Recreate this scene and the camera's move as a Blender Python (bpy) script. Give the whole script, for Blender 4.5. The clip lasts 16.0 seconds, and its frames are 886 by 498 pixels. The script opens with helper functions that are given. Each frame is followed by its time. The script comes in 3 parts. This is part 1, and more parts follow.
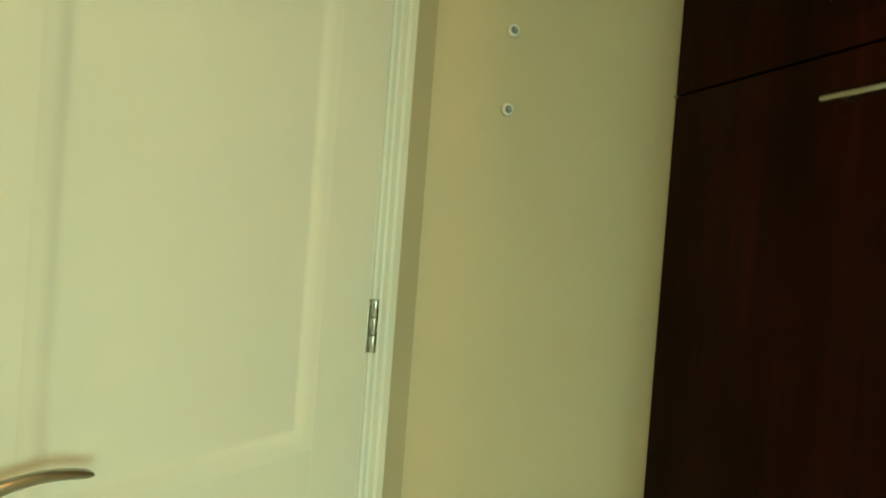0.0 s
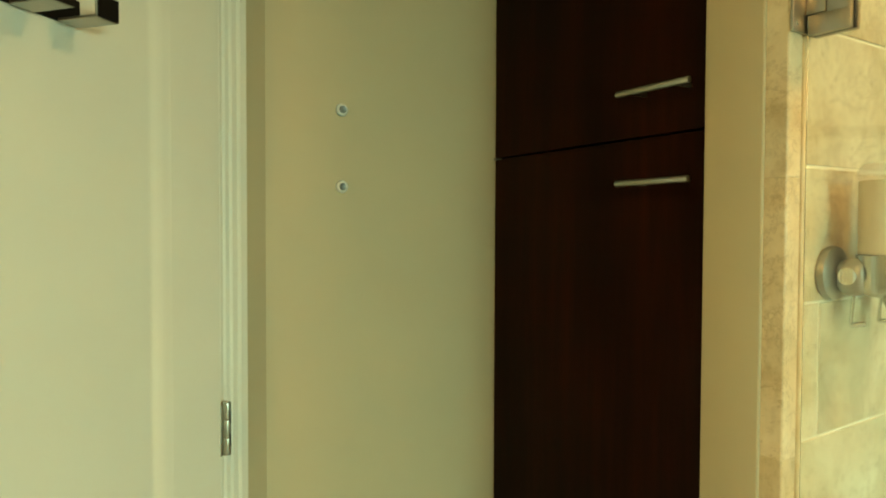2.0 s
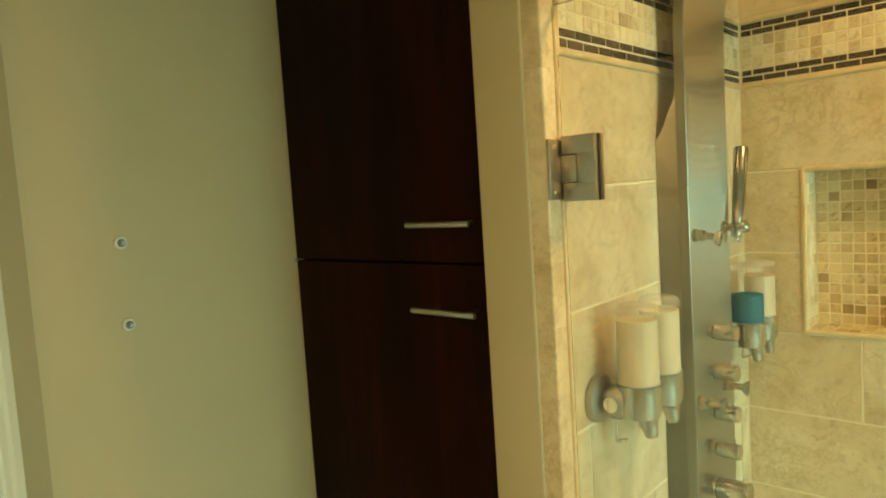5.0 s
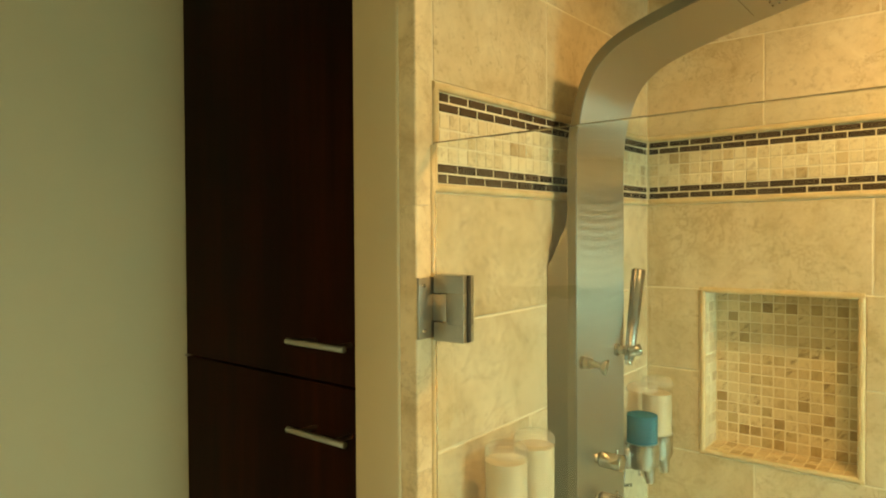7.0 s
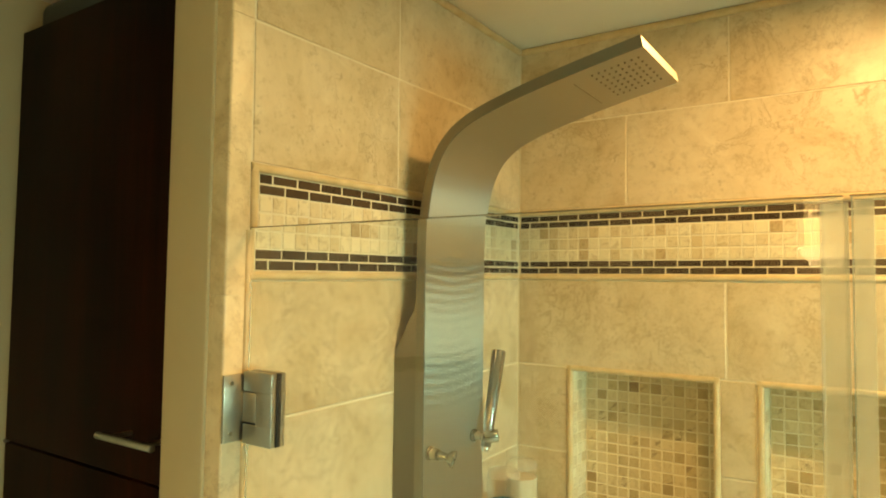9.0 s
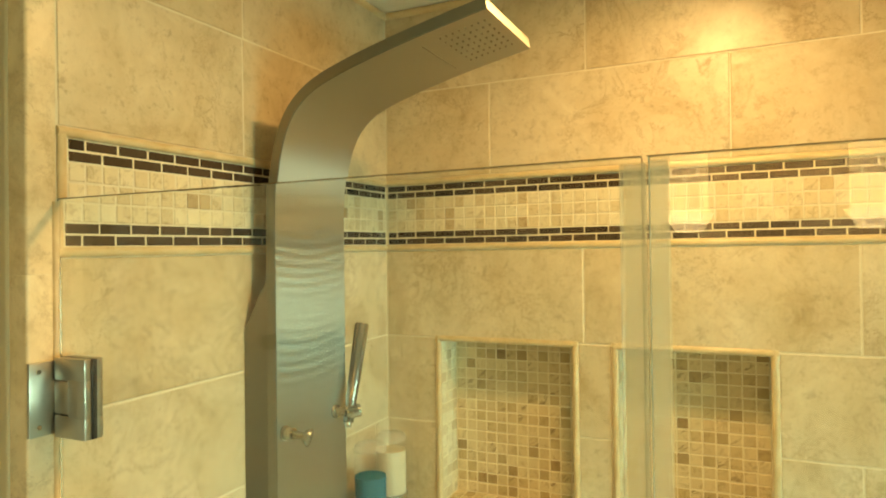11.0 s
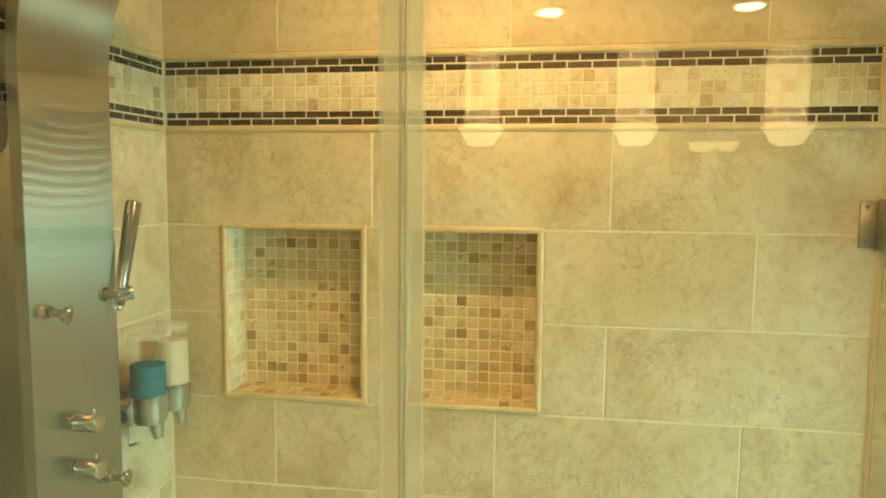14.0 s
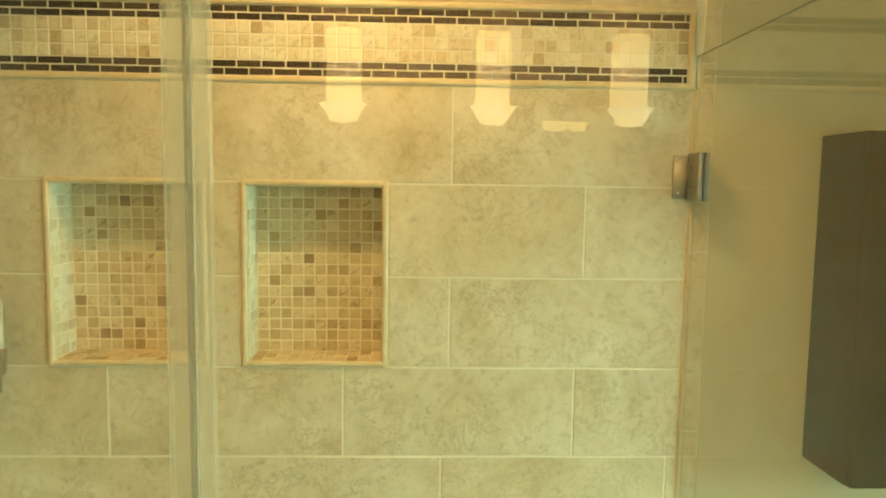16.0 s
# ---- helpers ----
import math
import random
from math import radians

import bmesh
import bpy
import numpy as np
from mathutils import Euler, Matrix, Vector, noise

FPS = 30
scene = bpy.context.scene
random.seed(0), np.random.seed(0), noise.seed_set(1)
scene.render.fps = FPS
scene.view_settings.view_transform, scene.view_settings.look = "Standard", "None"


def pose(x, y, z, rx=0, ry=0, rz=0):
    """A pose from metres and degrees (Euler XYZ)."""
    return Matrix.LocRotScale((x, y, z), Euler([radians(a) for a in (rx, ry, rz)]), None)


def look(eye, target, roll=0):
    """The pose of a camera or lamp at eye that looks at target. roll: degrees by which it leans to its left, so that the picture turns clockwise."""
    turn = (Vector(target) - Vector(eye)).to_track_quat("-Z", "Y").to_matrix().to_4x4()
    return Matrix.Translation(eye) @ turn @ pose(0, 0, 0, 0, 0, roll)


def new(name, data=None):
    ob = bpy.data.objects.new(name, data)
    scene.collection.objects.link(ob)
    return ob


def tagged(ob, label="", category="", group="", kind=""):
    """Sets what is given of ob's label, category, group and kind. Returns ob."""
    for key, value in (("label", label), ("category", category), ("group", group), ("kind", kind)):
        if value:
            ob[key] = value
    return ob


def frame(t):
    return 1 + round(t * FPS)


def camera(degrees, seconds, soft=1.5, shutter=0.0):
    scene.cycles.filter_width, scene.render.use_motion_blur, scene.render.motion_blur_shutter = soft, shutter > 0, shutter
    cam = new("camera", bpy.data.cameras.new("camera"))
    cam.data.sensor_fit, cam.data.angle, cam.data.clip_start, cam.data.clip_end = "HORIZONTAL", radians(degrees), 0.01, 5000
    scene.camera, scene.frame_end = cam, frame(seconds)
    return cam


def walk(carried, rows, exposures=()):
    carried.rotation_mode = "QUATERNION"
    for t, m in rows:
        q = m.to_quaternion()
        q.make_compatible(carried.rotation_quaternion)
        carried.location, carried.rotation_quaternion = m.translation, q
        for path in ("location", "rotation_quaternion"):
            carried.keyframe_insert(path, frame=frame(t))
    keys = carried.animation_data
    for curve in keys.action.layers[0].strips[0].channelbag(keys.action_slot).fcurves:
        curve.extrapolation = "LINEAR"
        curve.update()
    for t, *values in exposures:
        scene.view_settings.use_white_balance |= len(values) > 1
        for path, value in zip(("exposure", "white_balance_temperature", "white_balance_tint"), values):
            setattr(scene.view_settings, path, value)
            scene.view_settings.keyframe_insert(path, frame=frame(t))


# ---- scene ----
cam = camera(68.0, 16.0, soft=1.9)
PATH = [
    (0, (0.489, -1.783, 1.179), (-1.41, -1.156, 1.15), 4.4),
    (0.5, (0.504, -1.8, 1.217), (-1.347, -1.044, 1.191), 3.5),
    (1, (0.521, -1.797, 1.257), (-1.282, -0.933, 1.232), 2.8),
    (1.5, (0.513, -1.835, 1.297), (-1.207, -0.815, 1.27), 1.3),
    (2, (0.524, -1.828, 1.361), (-1.156, -0.745, 1.305), 0.2),
    (2.5, (0.526, -1.835, 1.422), (-1.099, -0.672, 1.347), -1.0),
    (3, (0.529, -1.842, 1.476), (-1.036, -0.6, 1.385), -2.1),
    (3.5, (0.533, -1.834, 1.531), (-0.975, -0.526, 1.415), -2.9),
    (4, (0.541, -1.821, 1.577), (-0.912, -0.454, 1.44), -3.5),
    (4.5, (0.551, -1.803, 1.617), (-0.846, -0.38, 1.466), -3.8),
    (5, (0.567, -1.777, 1.662), (-0.779, -0.306, 1.502), -3.7),
    (5.2, (0.571, -1.775, 1.677), (-0.742, -0.274, 1.528), -3.4),
    (7.5, (0.69, -1.611, 1.828), (-0.56, -0.05, 1.83), 0.4),
    (8, (0.716, -1.571, 1.852), (-0.505, 0.013, 1.889), 1.1),
    (8.5, (0.746, -1.537, 1.866), (-0.429, 0.079, 1.94), 1.1),
    (9, (0.766, -1.508, 1.872), (-0.339, 0.156, 1.974), 0.7),
    (9.2, (0.773, -1.498, 1.88), (-0.303, 0.186, 1.973), 0.6),
    (11.3, (0.825, -1.43, 1.861), (0.038, 0.408, 1.874), -0.7),
    (11.5, (0.815, -1.438, 1.848), (0.075, 0.42, 1.86), -0.6),
    (12, (0.81, -1.437, 1.834), (0.164, 0.455, 1.807), -0.5),
    (12.5, (0.813, -1.434, 1.815), (0.255, 0.486, 1.747), -0.1),
    (13, (0.825, -1.428, 1.8), (0.357, 0.513, 1.687), 0.1),
    (13.5, (0.839, -1.427, 1.775), (0.466, 0.532, 1.631), 0.4),
    (14, (0.865, -1.426, 1.754), (0.57, 0.544, 1.577), 0.5),
    (14.5, (0.885, -1.428, 1.726), (0.678, 0.552, 1.534), 0.7),
    (15, (0.907, -1.431, 1.701), (0.789, 0.556, 1.504), 0.9),
    (15.5, (0.927, -1.433, 1.681), (0.9, 0.557, 1.485), 0.9),
    (16, (0.945, -1.437, 1.66), (1.009, 0.554, 1.48), 0.8),
]
walk(cam, [(t, look(eye, target, roll)) for t, eye, target, roll in PATH],
     [(0.0, -0.60, 10800, 9.0), (2.5, -0.58, 10900, 11.0), (5.0, -0.76, 11300, 15.0), (8.5, -0.71, 11600, 17.0), (12.5, -0.77, 10400, 12.5), (14.5, -0.82, 9900, 12.5), (16.0, -0.80, 9500, 11.5)])

# ---- world, lights, exposure ----
CEIL = 2.478
world = bpy.data.worlds.new("world")
scene.world = world
world.use_nodes = True
wn = world.node_tree
sky = wn.nodes.new("ShaderNodeTexSky")
sky.sky_type = "NISHITA"
sky.sun_disc = False
sky.sun_elevation, sky.sun_rotation = radians(40), radians(200)
wn.links.new(sky.outputs[0], wn.nodes["Background"].inputs[0])
wn.nodes["Background"].inputs[1].default_value = 0.08


def area(name, place, target, sx, sy, watts, colour, shape="RECTANGLE", spread=180):
    la = bpy.data.lights.new(name, "AREA")
    la.shape, la.size, la.size_y, la.energy, la.color = shape, sx, sy, watts, colour
    la.spread = radians(spread)
    ob = new(name, la)
    ob.matrix_world = look(place, target)
    return ob


WARM = (1.0, 0.72, 0.36)
DAY = (0.42, 1.0, 1.06)
area("daylight", (3.96, -1.20, 1.42), (0.0, -1.20, -1.6), 1.10, 0.76, 80, DAY, "RECTANGLE", 120)
area("shower_can_light", (0.76, -0.50, CEIL - 0.03), (0.76, -0.50, 0), 0.15, 0.15, 15.0, (1.0, 0.73, 0.38), "DISK", 180)
for cx in (0.88, 1.64):
    area("can_light", (cx, -3.05, CEIL - 0.010), (cx, -2.98, 0), 0.10, 0.10, 12.5, WARM, "DISK", 160)


# ---- materials ----
def shader(name, colour, rough=0.5, metal=0.0, **more):
    m = bpy.data.materials.new(name)
    m.use_nodes = True
    p = m.node_tree.nodes["Principled BSDF"]
    p.inputs["Base Color"].default_value = (*colour, 1)
    p.inputs["Roughness"].default_value = rough
    p.inputs["Metallic"].default_value = metal
    for key, value in more.items():
        p.inputs[key.replace("_", " ")].default_value = value
    return m, m.node_tree, p


def node(nt, kind, **values):
    n = nt.nodes.new(kind)
    for key, value in values.items():
        n.inputs[key.replace("_", " ")].default_value = value
    return n


def ramp(nt, source, stops):
    r = nt.nodes.new("ShaderNodeValToRGB")
    els = r.color_ramp.elements
    while len(els) < len(stops):
        els.new(0.5)
    for e, (at, c) in zip(els, stops):
        e.position, e.color = at, (*c, 1)
    nt.links.new(source, r.inputs[0])
    return r.outputs[0]


def mix(nt, kind, factor, a, b):
    n = nt.nodes.new("ShaderNodeMix")
    n.data_type, n.blend_type = "RGBA", kind
    for slot, v in ((0, factor), (6, a), (7, b)):
        if hasattr(v, "is_linked"):
            nt.links.new(v, n.inputs[slot])
        else:
            n.inputs[slot].default_value = v if slot == 0 else (*v, 1)
    return n.outputs[2]


def bump(nt, p, height, strength, distance):
    b = node(nt, "ShaderNodeBump", Strength=strength, Distance=distance)
    nt.links.new(height, b.inputs["Height"])
    nt.links.new(b.outputs[0], p.inputs["Normal"])


def shifted(nt):
    """Object coordinates, shifted by the object's own random number, so that no two pieces carry the same figure."""
    tc, info = nt.nodes.new("ShaderNodeTexCoord"), nt.nodes.new("ShaderNodeObjectInfo")
    mul = nt.nodes.new("ShaderNodeVectorMath")
    mul.operation = "MULTIPLY_ADD"
    comb = nt.nodes.new("ShaderNodeCombineXYZ")
    for k in range(3):
        nt.links.new(info.outputs["Random"], comb.inputs[k])
    nt.links.new(comb.outputs[0], mul.inputs[0])
    mul.inputs[1].default_value = (37.0, 53.0, 71.0)
    nt.links.new(tc.outputs["Object"], mul.inputs[2])
    return mul.outputs[0], info.outputs["Random"]


def noise_tex(nt, vec, scale, detail=5, rough=0.6, distort=0.0):
    n = node(nt, "ShaderNodeTexNoise", Scale=scale, Detail=detail, Roughness=rough, Distortion=distort)
    if vec is not None:
        nt.links.new(vec, n.inputs["Vector"])
    return n.outputs["Fac"]


def stone_tile(name="travertine_tile", pale=1.0):
    m, nt, p = shader(name, (0.6, 0.5, 0.36), 0.34)
    vec, rnd = shifted(nt)

    def grey(colour):
        sep = nt.nodes.new("ShaderNodeSeparateColor")
        nt.links.new(colour, sep.inputs[0])
        return sep.outputs[0]

    cloud = noise_tex(nt, vec, 6.5, 8, 0.66, 0.7)
    base = ramp(nt, cloud, [(0.32, (0.475, 0.36, 0.222)), (0.45, (0.585, 0.475, 0.325)), (0.56, (0.635, 0.53, 0.38)), (0.70, (0.70, 0.61, 0.465))])
    tone = ramp(nt, rnd, [(0.0, (0.95, 0.92, 0.87)), (0.5, (1.0, 1.0, 1.0)), (1.0, (0.97, 0.99, 1.0))])
    base = mix(nt, "MULTIPLY", 1.0, base, tone)
    speck = ramp(nt, noise_tex(nt, vec, 48, 6, 0.7), [(0.34, (0.83, 0.79, 0.72)), (0.47, (1, 1, 1)), (0.72, (1.05, 1.045, 1.03))])
    base = mix(nt, "MULTIPLY", 0.8, base, speck)
    # where the stone is veined, in broad drifts
    where = ramp(nt, noise_tex(nt, vec, 4.2, 3, 0.55), [(0.42, (0, 0, 0)), (0.62, (1, 1, 1))])
    vein = noise_tex(nt, vec, 12, 10, 0.72, 0.5)
    halo = ramp(nt, vein, [(0.44, (0, 0, 0)), (0.497, (0.42, 0.42, 0.42)), (0.525, (0, 0, 0))])
    base = mix(nt, "MIX", grey(mix(nt, "MULTIPLY", 1.0, halo, where)), base, (0.44, 0.325, 0.19))
    line = ramp(nt, vein, [(0.486, (0, 0, 0)), (0.498, (0.9, 0.9, 0.9)), (0.508, (0, 0, 0))])
    veil = mix(nt, "MULTIPLY", 1.0, line, where)
    base = mix(nt, "MIX", grey(veil), base, (0.37, 0.27, 0.155))
    pit = ramp(nt, noise_tex(nt, vec, 44, 5, 0.7), [(0.57, (0, 0, 0)), (0.66, (0.5, 0.5, 0.5))])
    patch = ramp(nt, noise_tex(nt, vec, 7, 2), [(0.42, (0, 0, 0)), (0.60, (1, 1, 1))])
    base = mix(nt, "MIX", grey(mix(nt, "MULTIPLY", 1.0, pit, patch)), base, (0.30, 0.215, 0.125))
    base = mix(nt, "MULTIPLY", 1.0, base, (pale, pale, pale))
    nt.links.new(base, p.inputs["Base Color"])
    relief = mix(nt, "SUBTRACT", 0.6, mix(nt, "MIX", 0.5, noise_tex(nt, vec, 28, 5, 0.65, 1.0), noise_tex(nt, vec, 16, 7, 0.65, 0.5)), veil)
    bump(nt, p, relief, 0.40, 0.0024)
    return m


def mosaic(name, stops, rough, streak=0.5):
    """Small tumbled stone squares: each its own tone, with grain and here and there a dark slanting streak."""
    m, nt, p = shader(name, stops[0][1], rough)
    vec, rnd = shifted(nt)
    base = ramp(nt, rnd, stops)
    grain = noise_tex(nt, vec, 55, 5, 0.65, 1.2)
    g = ramp(nt, grain, [(0.36, (0.62, 0.53, 0.42)), (0.47, (1, 1, 1)), (0.7, (1.08, 1.07, 1.04))])
    base = mix(nt, "MULTIPLY", 0.6, base, g)
    mp = nt.nodes.new("ShaderNodeMapping")
    mp.inputs["Rotation"].default_value = (0, radians(38), 0)
    nt.links.new(vec, mp.inputs[0])
    pull = nt.nodes.new("ShaderNodeMapping")
    pull.inputs["Scale"].default_value = (1.0, 1.0, 4.2)
    nt.links.new(mp.outputs[0], pull.inputs[0])
    mp = pull
    line = ramp(nt, noise_tex(nt, mp.outputs[0], 42, 3, 0.6, 0.8), [(0.56, (0, 0, 0)), (0.63, (streak, streak, streak))])
    few = ramp(nt, noise_tex(nt, vec, 9, 1), [(0.50, (0, 0, 0)), (0.60, (1, 1, 1))])
    sep = nt.nodes.new("ShaderNodeSeparateColor")
    nt.links.new(mix(nt, "MULTIPLY", 1.0, line, few), sep.inputs[0])
    nt.links.new(mix(nt, "MIX", sep.outputs[0], base, (0.26, 0.17, 0.085)), p.inputs["Base Color"])
    bump(nt, p, noise_tex(nt, vec, 120, 3), 0.12, 0.001)
    return m


def mottled(name, a, b, rough, scale, relief=0.1, distance=0.001, fine=220, metal=0.0):
    m, nt, p = shader(name, a, rough, metal)
    tc = nt.nodes.new("ShaderNodeTexCoord")
    base = ramp(nt, noise_tex(nt, tc.outputs["Object"], scale, 5), [(0.3, a), (0.7, b)])
    nt.links.new(base, p.inputs["Base Color"])
    if relief:
        bump(nt, p, noise_tex(nt, tc.outputs["Object"], fine, 3), relief, distance)
    return m


def brushed(name, colour, rough, stretch):
    m, nt, p = shader(name, colour, rough, 1.0)
    tc, mp = nt.nodes.new("ShaderNodeTexCoord"), nt.nodes.new("ShaderNodeMapping")
    mp.inputs["Scale"].default_value = stretch
    nt.links.new(tc.outputs["Object"], mp.inputs[0])
    n = noise_tex(nt, mp.outputs[0], 1.0, 4)
    r = nt.nodes.new("ShaderNodeMapRange")
    nt.links.new(n, r.inputs[0])
    r.inputs[3].default_value, r.inputs[4].default_value = rough - 0.06, rough + 0.08
    nt.links.new(r.outputs[0], p.inputs["Roughness"])
    bump(nt, p, n, 0.012, 0.0004)
    return m


def dark_wood():
    m, nt, p = shader("dark_veneer", (0.03, 0.012, 0.007), 0.5, Specular_IOR_Level=0.05)
    tc, mp = nt.nodes.new("ShaderNodeTexCoord"), nt.nodes.new("ShaderNodeMapping")
    mp.inputs["Scale"].default_value = (26, 26, 1.3)
    nt.links.new(tc.outputs["Object"], mp.inputs[0])
    fine = noise_tex(nt, mp.outputs[0], 1.6, 8, 0.7, 0.4)
    mp2 = nt.nodes.new("ShaderNodeMapping")
    mp2.inputs["Scale"].default_value = (5, 5, 0.8)
    nt.links.new(tc.outputs["Object"], mp2.inputs[0])
    broad = ramp(nt, noise_tex(nt, mp2.outputs[0], 1.5, 3), [(0.35, (0.6, 0.6, 0.6)), (0.7, (1.6, 1.35, 1.2))])
    base = ramp(nt, fine, [(0.28, (0.0075, 0.0018, 0.0006)), (0.72, (0.0200, 0.0046, 0.0014))])
    nt.links.new(mix(nt, "MULTIPLY", 1.0, base, broad), p.inputs["Base Color"])
    bump(nt, p, fine, 0.06, 0.0006)
    return m


def clear_glass(name, tint, rough=0.0, ior=1.45):
    m, nt, p = shader(name, tint, rough)
    p.inputs["Transmission Weight"].default_value = 1.0
    p.inputs["IOR"].default_value = ior
    return m


def glow(name, colour, strength):
    m, nt, p = shader(name, (0.8, 0.8, 0.75), 0.4)
    p.inputs["Emission Color"].default_value = (*colour, 1)
    p.inputs["Emission Strength"].default_value = strength
    return m


TILE = stone_tile()
BULLNOSE = stone_tile("pale_bullnose_tile", 1.2)
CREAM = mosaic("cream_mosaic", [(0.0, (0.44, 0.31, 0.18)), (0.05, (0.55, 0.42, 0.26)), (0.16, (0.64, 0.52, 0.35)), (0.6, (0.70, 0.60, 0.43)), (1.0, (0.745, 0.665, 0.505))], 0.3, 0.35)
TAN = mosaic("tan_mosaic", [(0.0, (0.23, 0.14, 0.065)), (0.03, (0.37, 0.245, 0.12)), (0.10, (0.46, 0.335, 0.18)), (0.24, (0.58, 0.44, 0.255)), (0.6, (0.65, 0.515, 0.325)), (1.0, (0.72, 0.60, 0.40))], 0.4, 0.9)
BROWN = mosaic("dark_glass_mosaic", [(0.0, (0.032, 0.019, 0.013)), (1.0, (0.074, 0.046, 0.031))], 0.12, 0.0)
NGROUT = mottled("warm_grout", (0.76, 0.66, 0.49), (0.82, 0.73, 0.56), 0.85, 40, 0.2)
GROUT = mottled("grout", (0.68, 0.61, 0.48), (0.75, 0.68, 0.54), 0.85, 40, 0.2)
PENCIL = mottled("pencil_trim", (0.56, 0.40, 0.22), (0.70, 0.55, 0.35), 0.3, 22, 0.05)
PAINT = mottled("tan_wall_paint", (0.50, 0.42, 0.285), (0.53, 0.45, 0.305), 0.55, 3, 0.12, 0.0008, 330)
TOPEDGE = shader("clear_glass_edge", (0.40, 0.32, 0.20), 0.12, Transmission_Weight=0.45, IOR=1.3)[0]
SIDEEDGE = shader("blue_glass_edge", (0.42, 0.48, 0.43), 0.2)[0]
WHITE = mottled("white_door_paint", (0.74, 0.73, 0.66), (0.78, 0.77, 0.70), 0.42, 2.5, 0.05, 0.0006, 160)
CEILING = mottled("ceiling_paint", (0.78, 0.76, 0.68), (0.82, 0.80, 0.72), 0.7, 3, 0.1, 0.0008, 250)
FLOOR = mottled("floor_tile", (0.40, 0.40, 0.37), (0.50, 0.50, 0.46), 0.4, 9)
WOOD = dark_wood()
STEEL = mottled("brushed_steel_cup", (0.54, 0.525, 0.485), (0.60, 0.585, 0.545), 0.20, 40, 0, metal=1.0)
STEELV = mottled("satin_nickel", (0.43, 0.405, 0.36), (0.48, 0.45, 0.40), 0.33, 60, 0, metal=1.0)
SATIN = shader("satin_valve_metal", (0.60, 0.58, 0.53), 0.12, 1.0)[0]
JETM = shader("chrome_jet", (0.50, 0.485, 0.44), 0.08, 1.0)[0]
CHROME = shader("chrome", (0.78, 0.78, 0.78), 0.07, 1.0)[0]
WANDC = shader("dark_chrome", (0.38, 0.37, 0.35), 0.16, 1.0)[0]
NOZZLE = shader("beige_rubber", (0.24, 0.20, 0.14), 0.5)[0]
BLACK = shader("black_rubber", (0.012, 0.012, 0.012), 0.4)[0]
HOOKFACE = shader("dark_bronze_face", (0.006, 0.0045, 0.004), 0.55, Specular_IOR_Level=0.15)[0]
GLASS = clear_glass("shower_glass", (0.96, 0.99, 0.97))
EDGE = shader("polished_glass_edge", (0.20, 0.17, 0.10), 0.12, Transmission_Weight=0.45, IOR=1.3)[0]
SEAL = shader("milky_vinyl_seal", (0.84, 0.88, 0.78), 0.22, Alpha=0.24)[0]
ACRYL = shader("clear_acrylic", (0.50, 0.50, 0.45), 0.06, Alpha=0.045)[0]
SOAP = mottled("cream_soap", (0.52, 0.45, 0.32), (0.60, 0.535, 0.40), 0.4, 16, 0)
# pale film that paints the highlight on the bottles' clear rims
RIMLIGHT = shader("acrylic_rim_highlight", (0.70, 0.69, 0.62), 0.08, Alpha=0.27)[0]
BLUE = shader("blue_gel", (0.0002, 0.135, 0.205), 0.4, Specular_IOR_Level=0.0)[0]
PLUG = shader("white_plastic_plug", (0.72, 0.72, 0.68), 0.35)[0]
PLUGIN = shader("grey_screw_head", (0.22, 0.24, 0.24), 0.35, 0.6)[0]
SHADE = glow("lamp_shade_glow", (1.0, 0.78, 0.42), 5.5)
SHADELOW = glow("lamp_bowl_glow", (1.0, 0.82, 0.50), 10.0)
# added helper glow, thrown up to brighten the ceiling and upper walls
UPGLOW = glow("added_upward_glow", (1.0, 0.76, 0.42), 600.0)
CANGLOW = glow("can_lamp_glow", (1.0, 0.82, 0.52), 4.0)


# ---- mesh helpers ----
def box_bm(a, b, bevel=0.0, segs=2):
    bm = bmesh.new()
    bmesh.ops.create_cube(bm, size=1)
    for v in bm.verts:
        v.co = [(a[i] + b[i]) / 2 + v.co[i] * (b[i] - a[i]) for i in range(3)]
    if bevel:
        bmesh.ops.bevel(bm, geom=bm.edges[:], offset=bevel, segments=segs, affect="EDGES", profile=0.5)
    return bm


def join(*bms):
    out = bmesh.new()
    for bm in bms:
        me = bpy.data.meshes.new("tmp")
        bm.to_mesh(me)
        out.from_mesh(me)
        bpy.data.meshes.remove(me)
        bm.free()
    return out


def tube(p, q, r, r2=None, segs=24, bevel=0.0):
    """A capped round bar from p to q."""
    p, q = Vector(p), Vector(q)
    bm = bmesh.new()
    bmesh.ops.create_cone(bm, cap_ends=True, segments=segs, radius1=r, radius2=r if r2 is None else r2, depth=(q - p).length)
    if bevel:
        rims = [e for e in bm.edges if any(len(f.verts) > 4 for f in e.link_faces)]
        bmesh.ops.bevel(bm, geom=rims, offset=bevel, segments=2, affect="EDGES", profile=0.5)
    m = Matrix.Translation((p + q) / 2) @ (q - p).to_track_quat("Z", "Y").to_matrix().to_4x4()
    bmesh.ops.transform(bm, matrix=m, verts=bm.verts)
    return bm


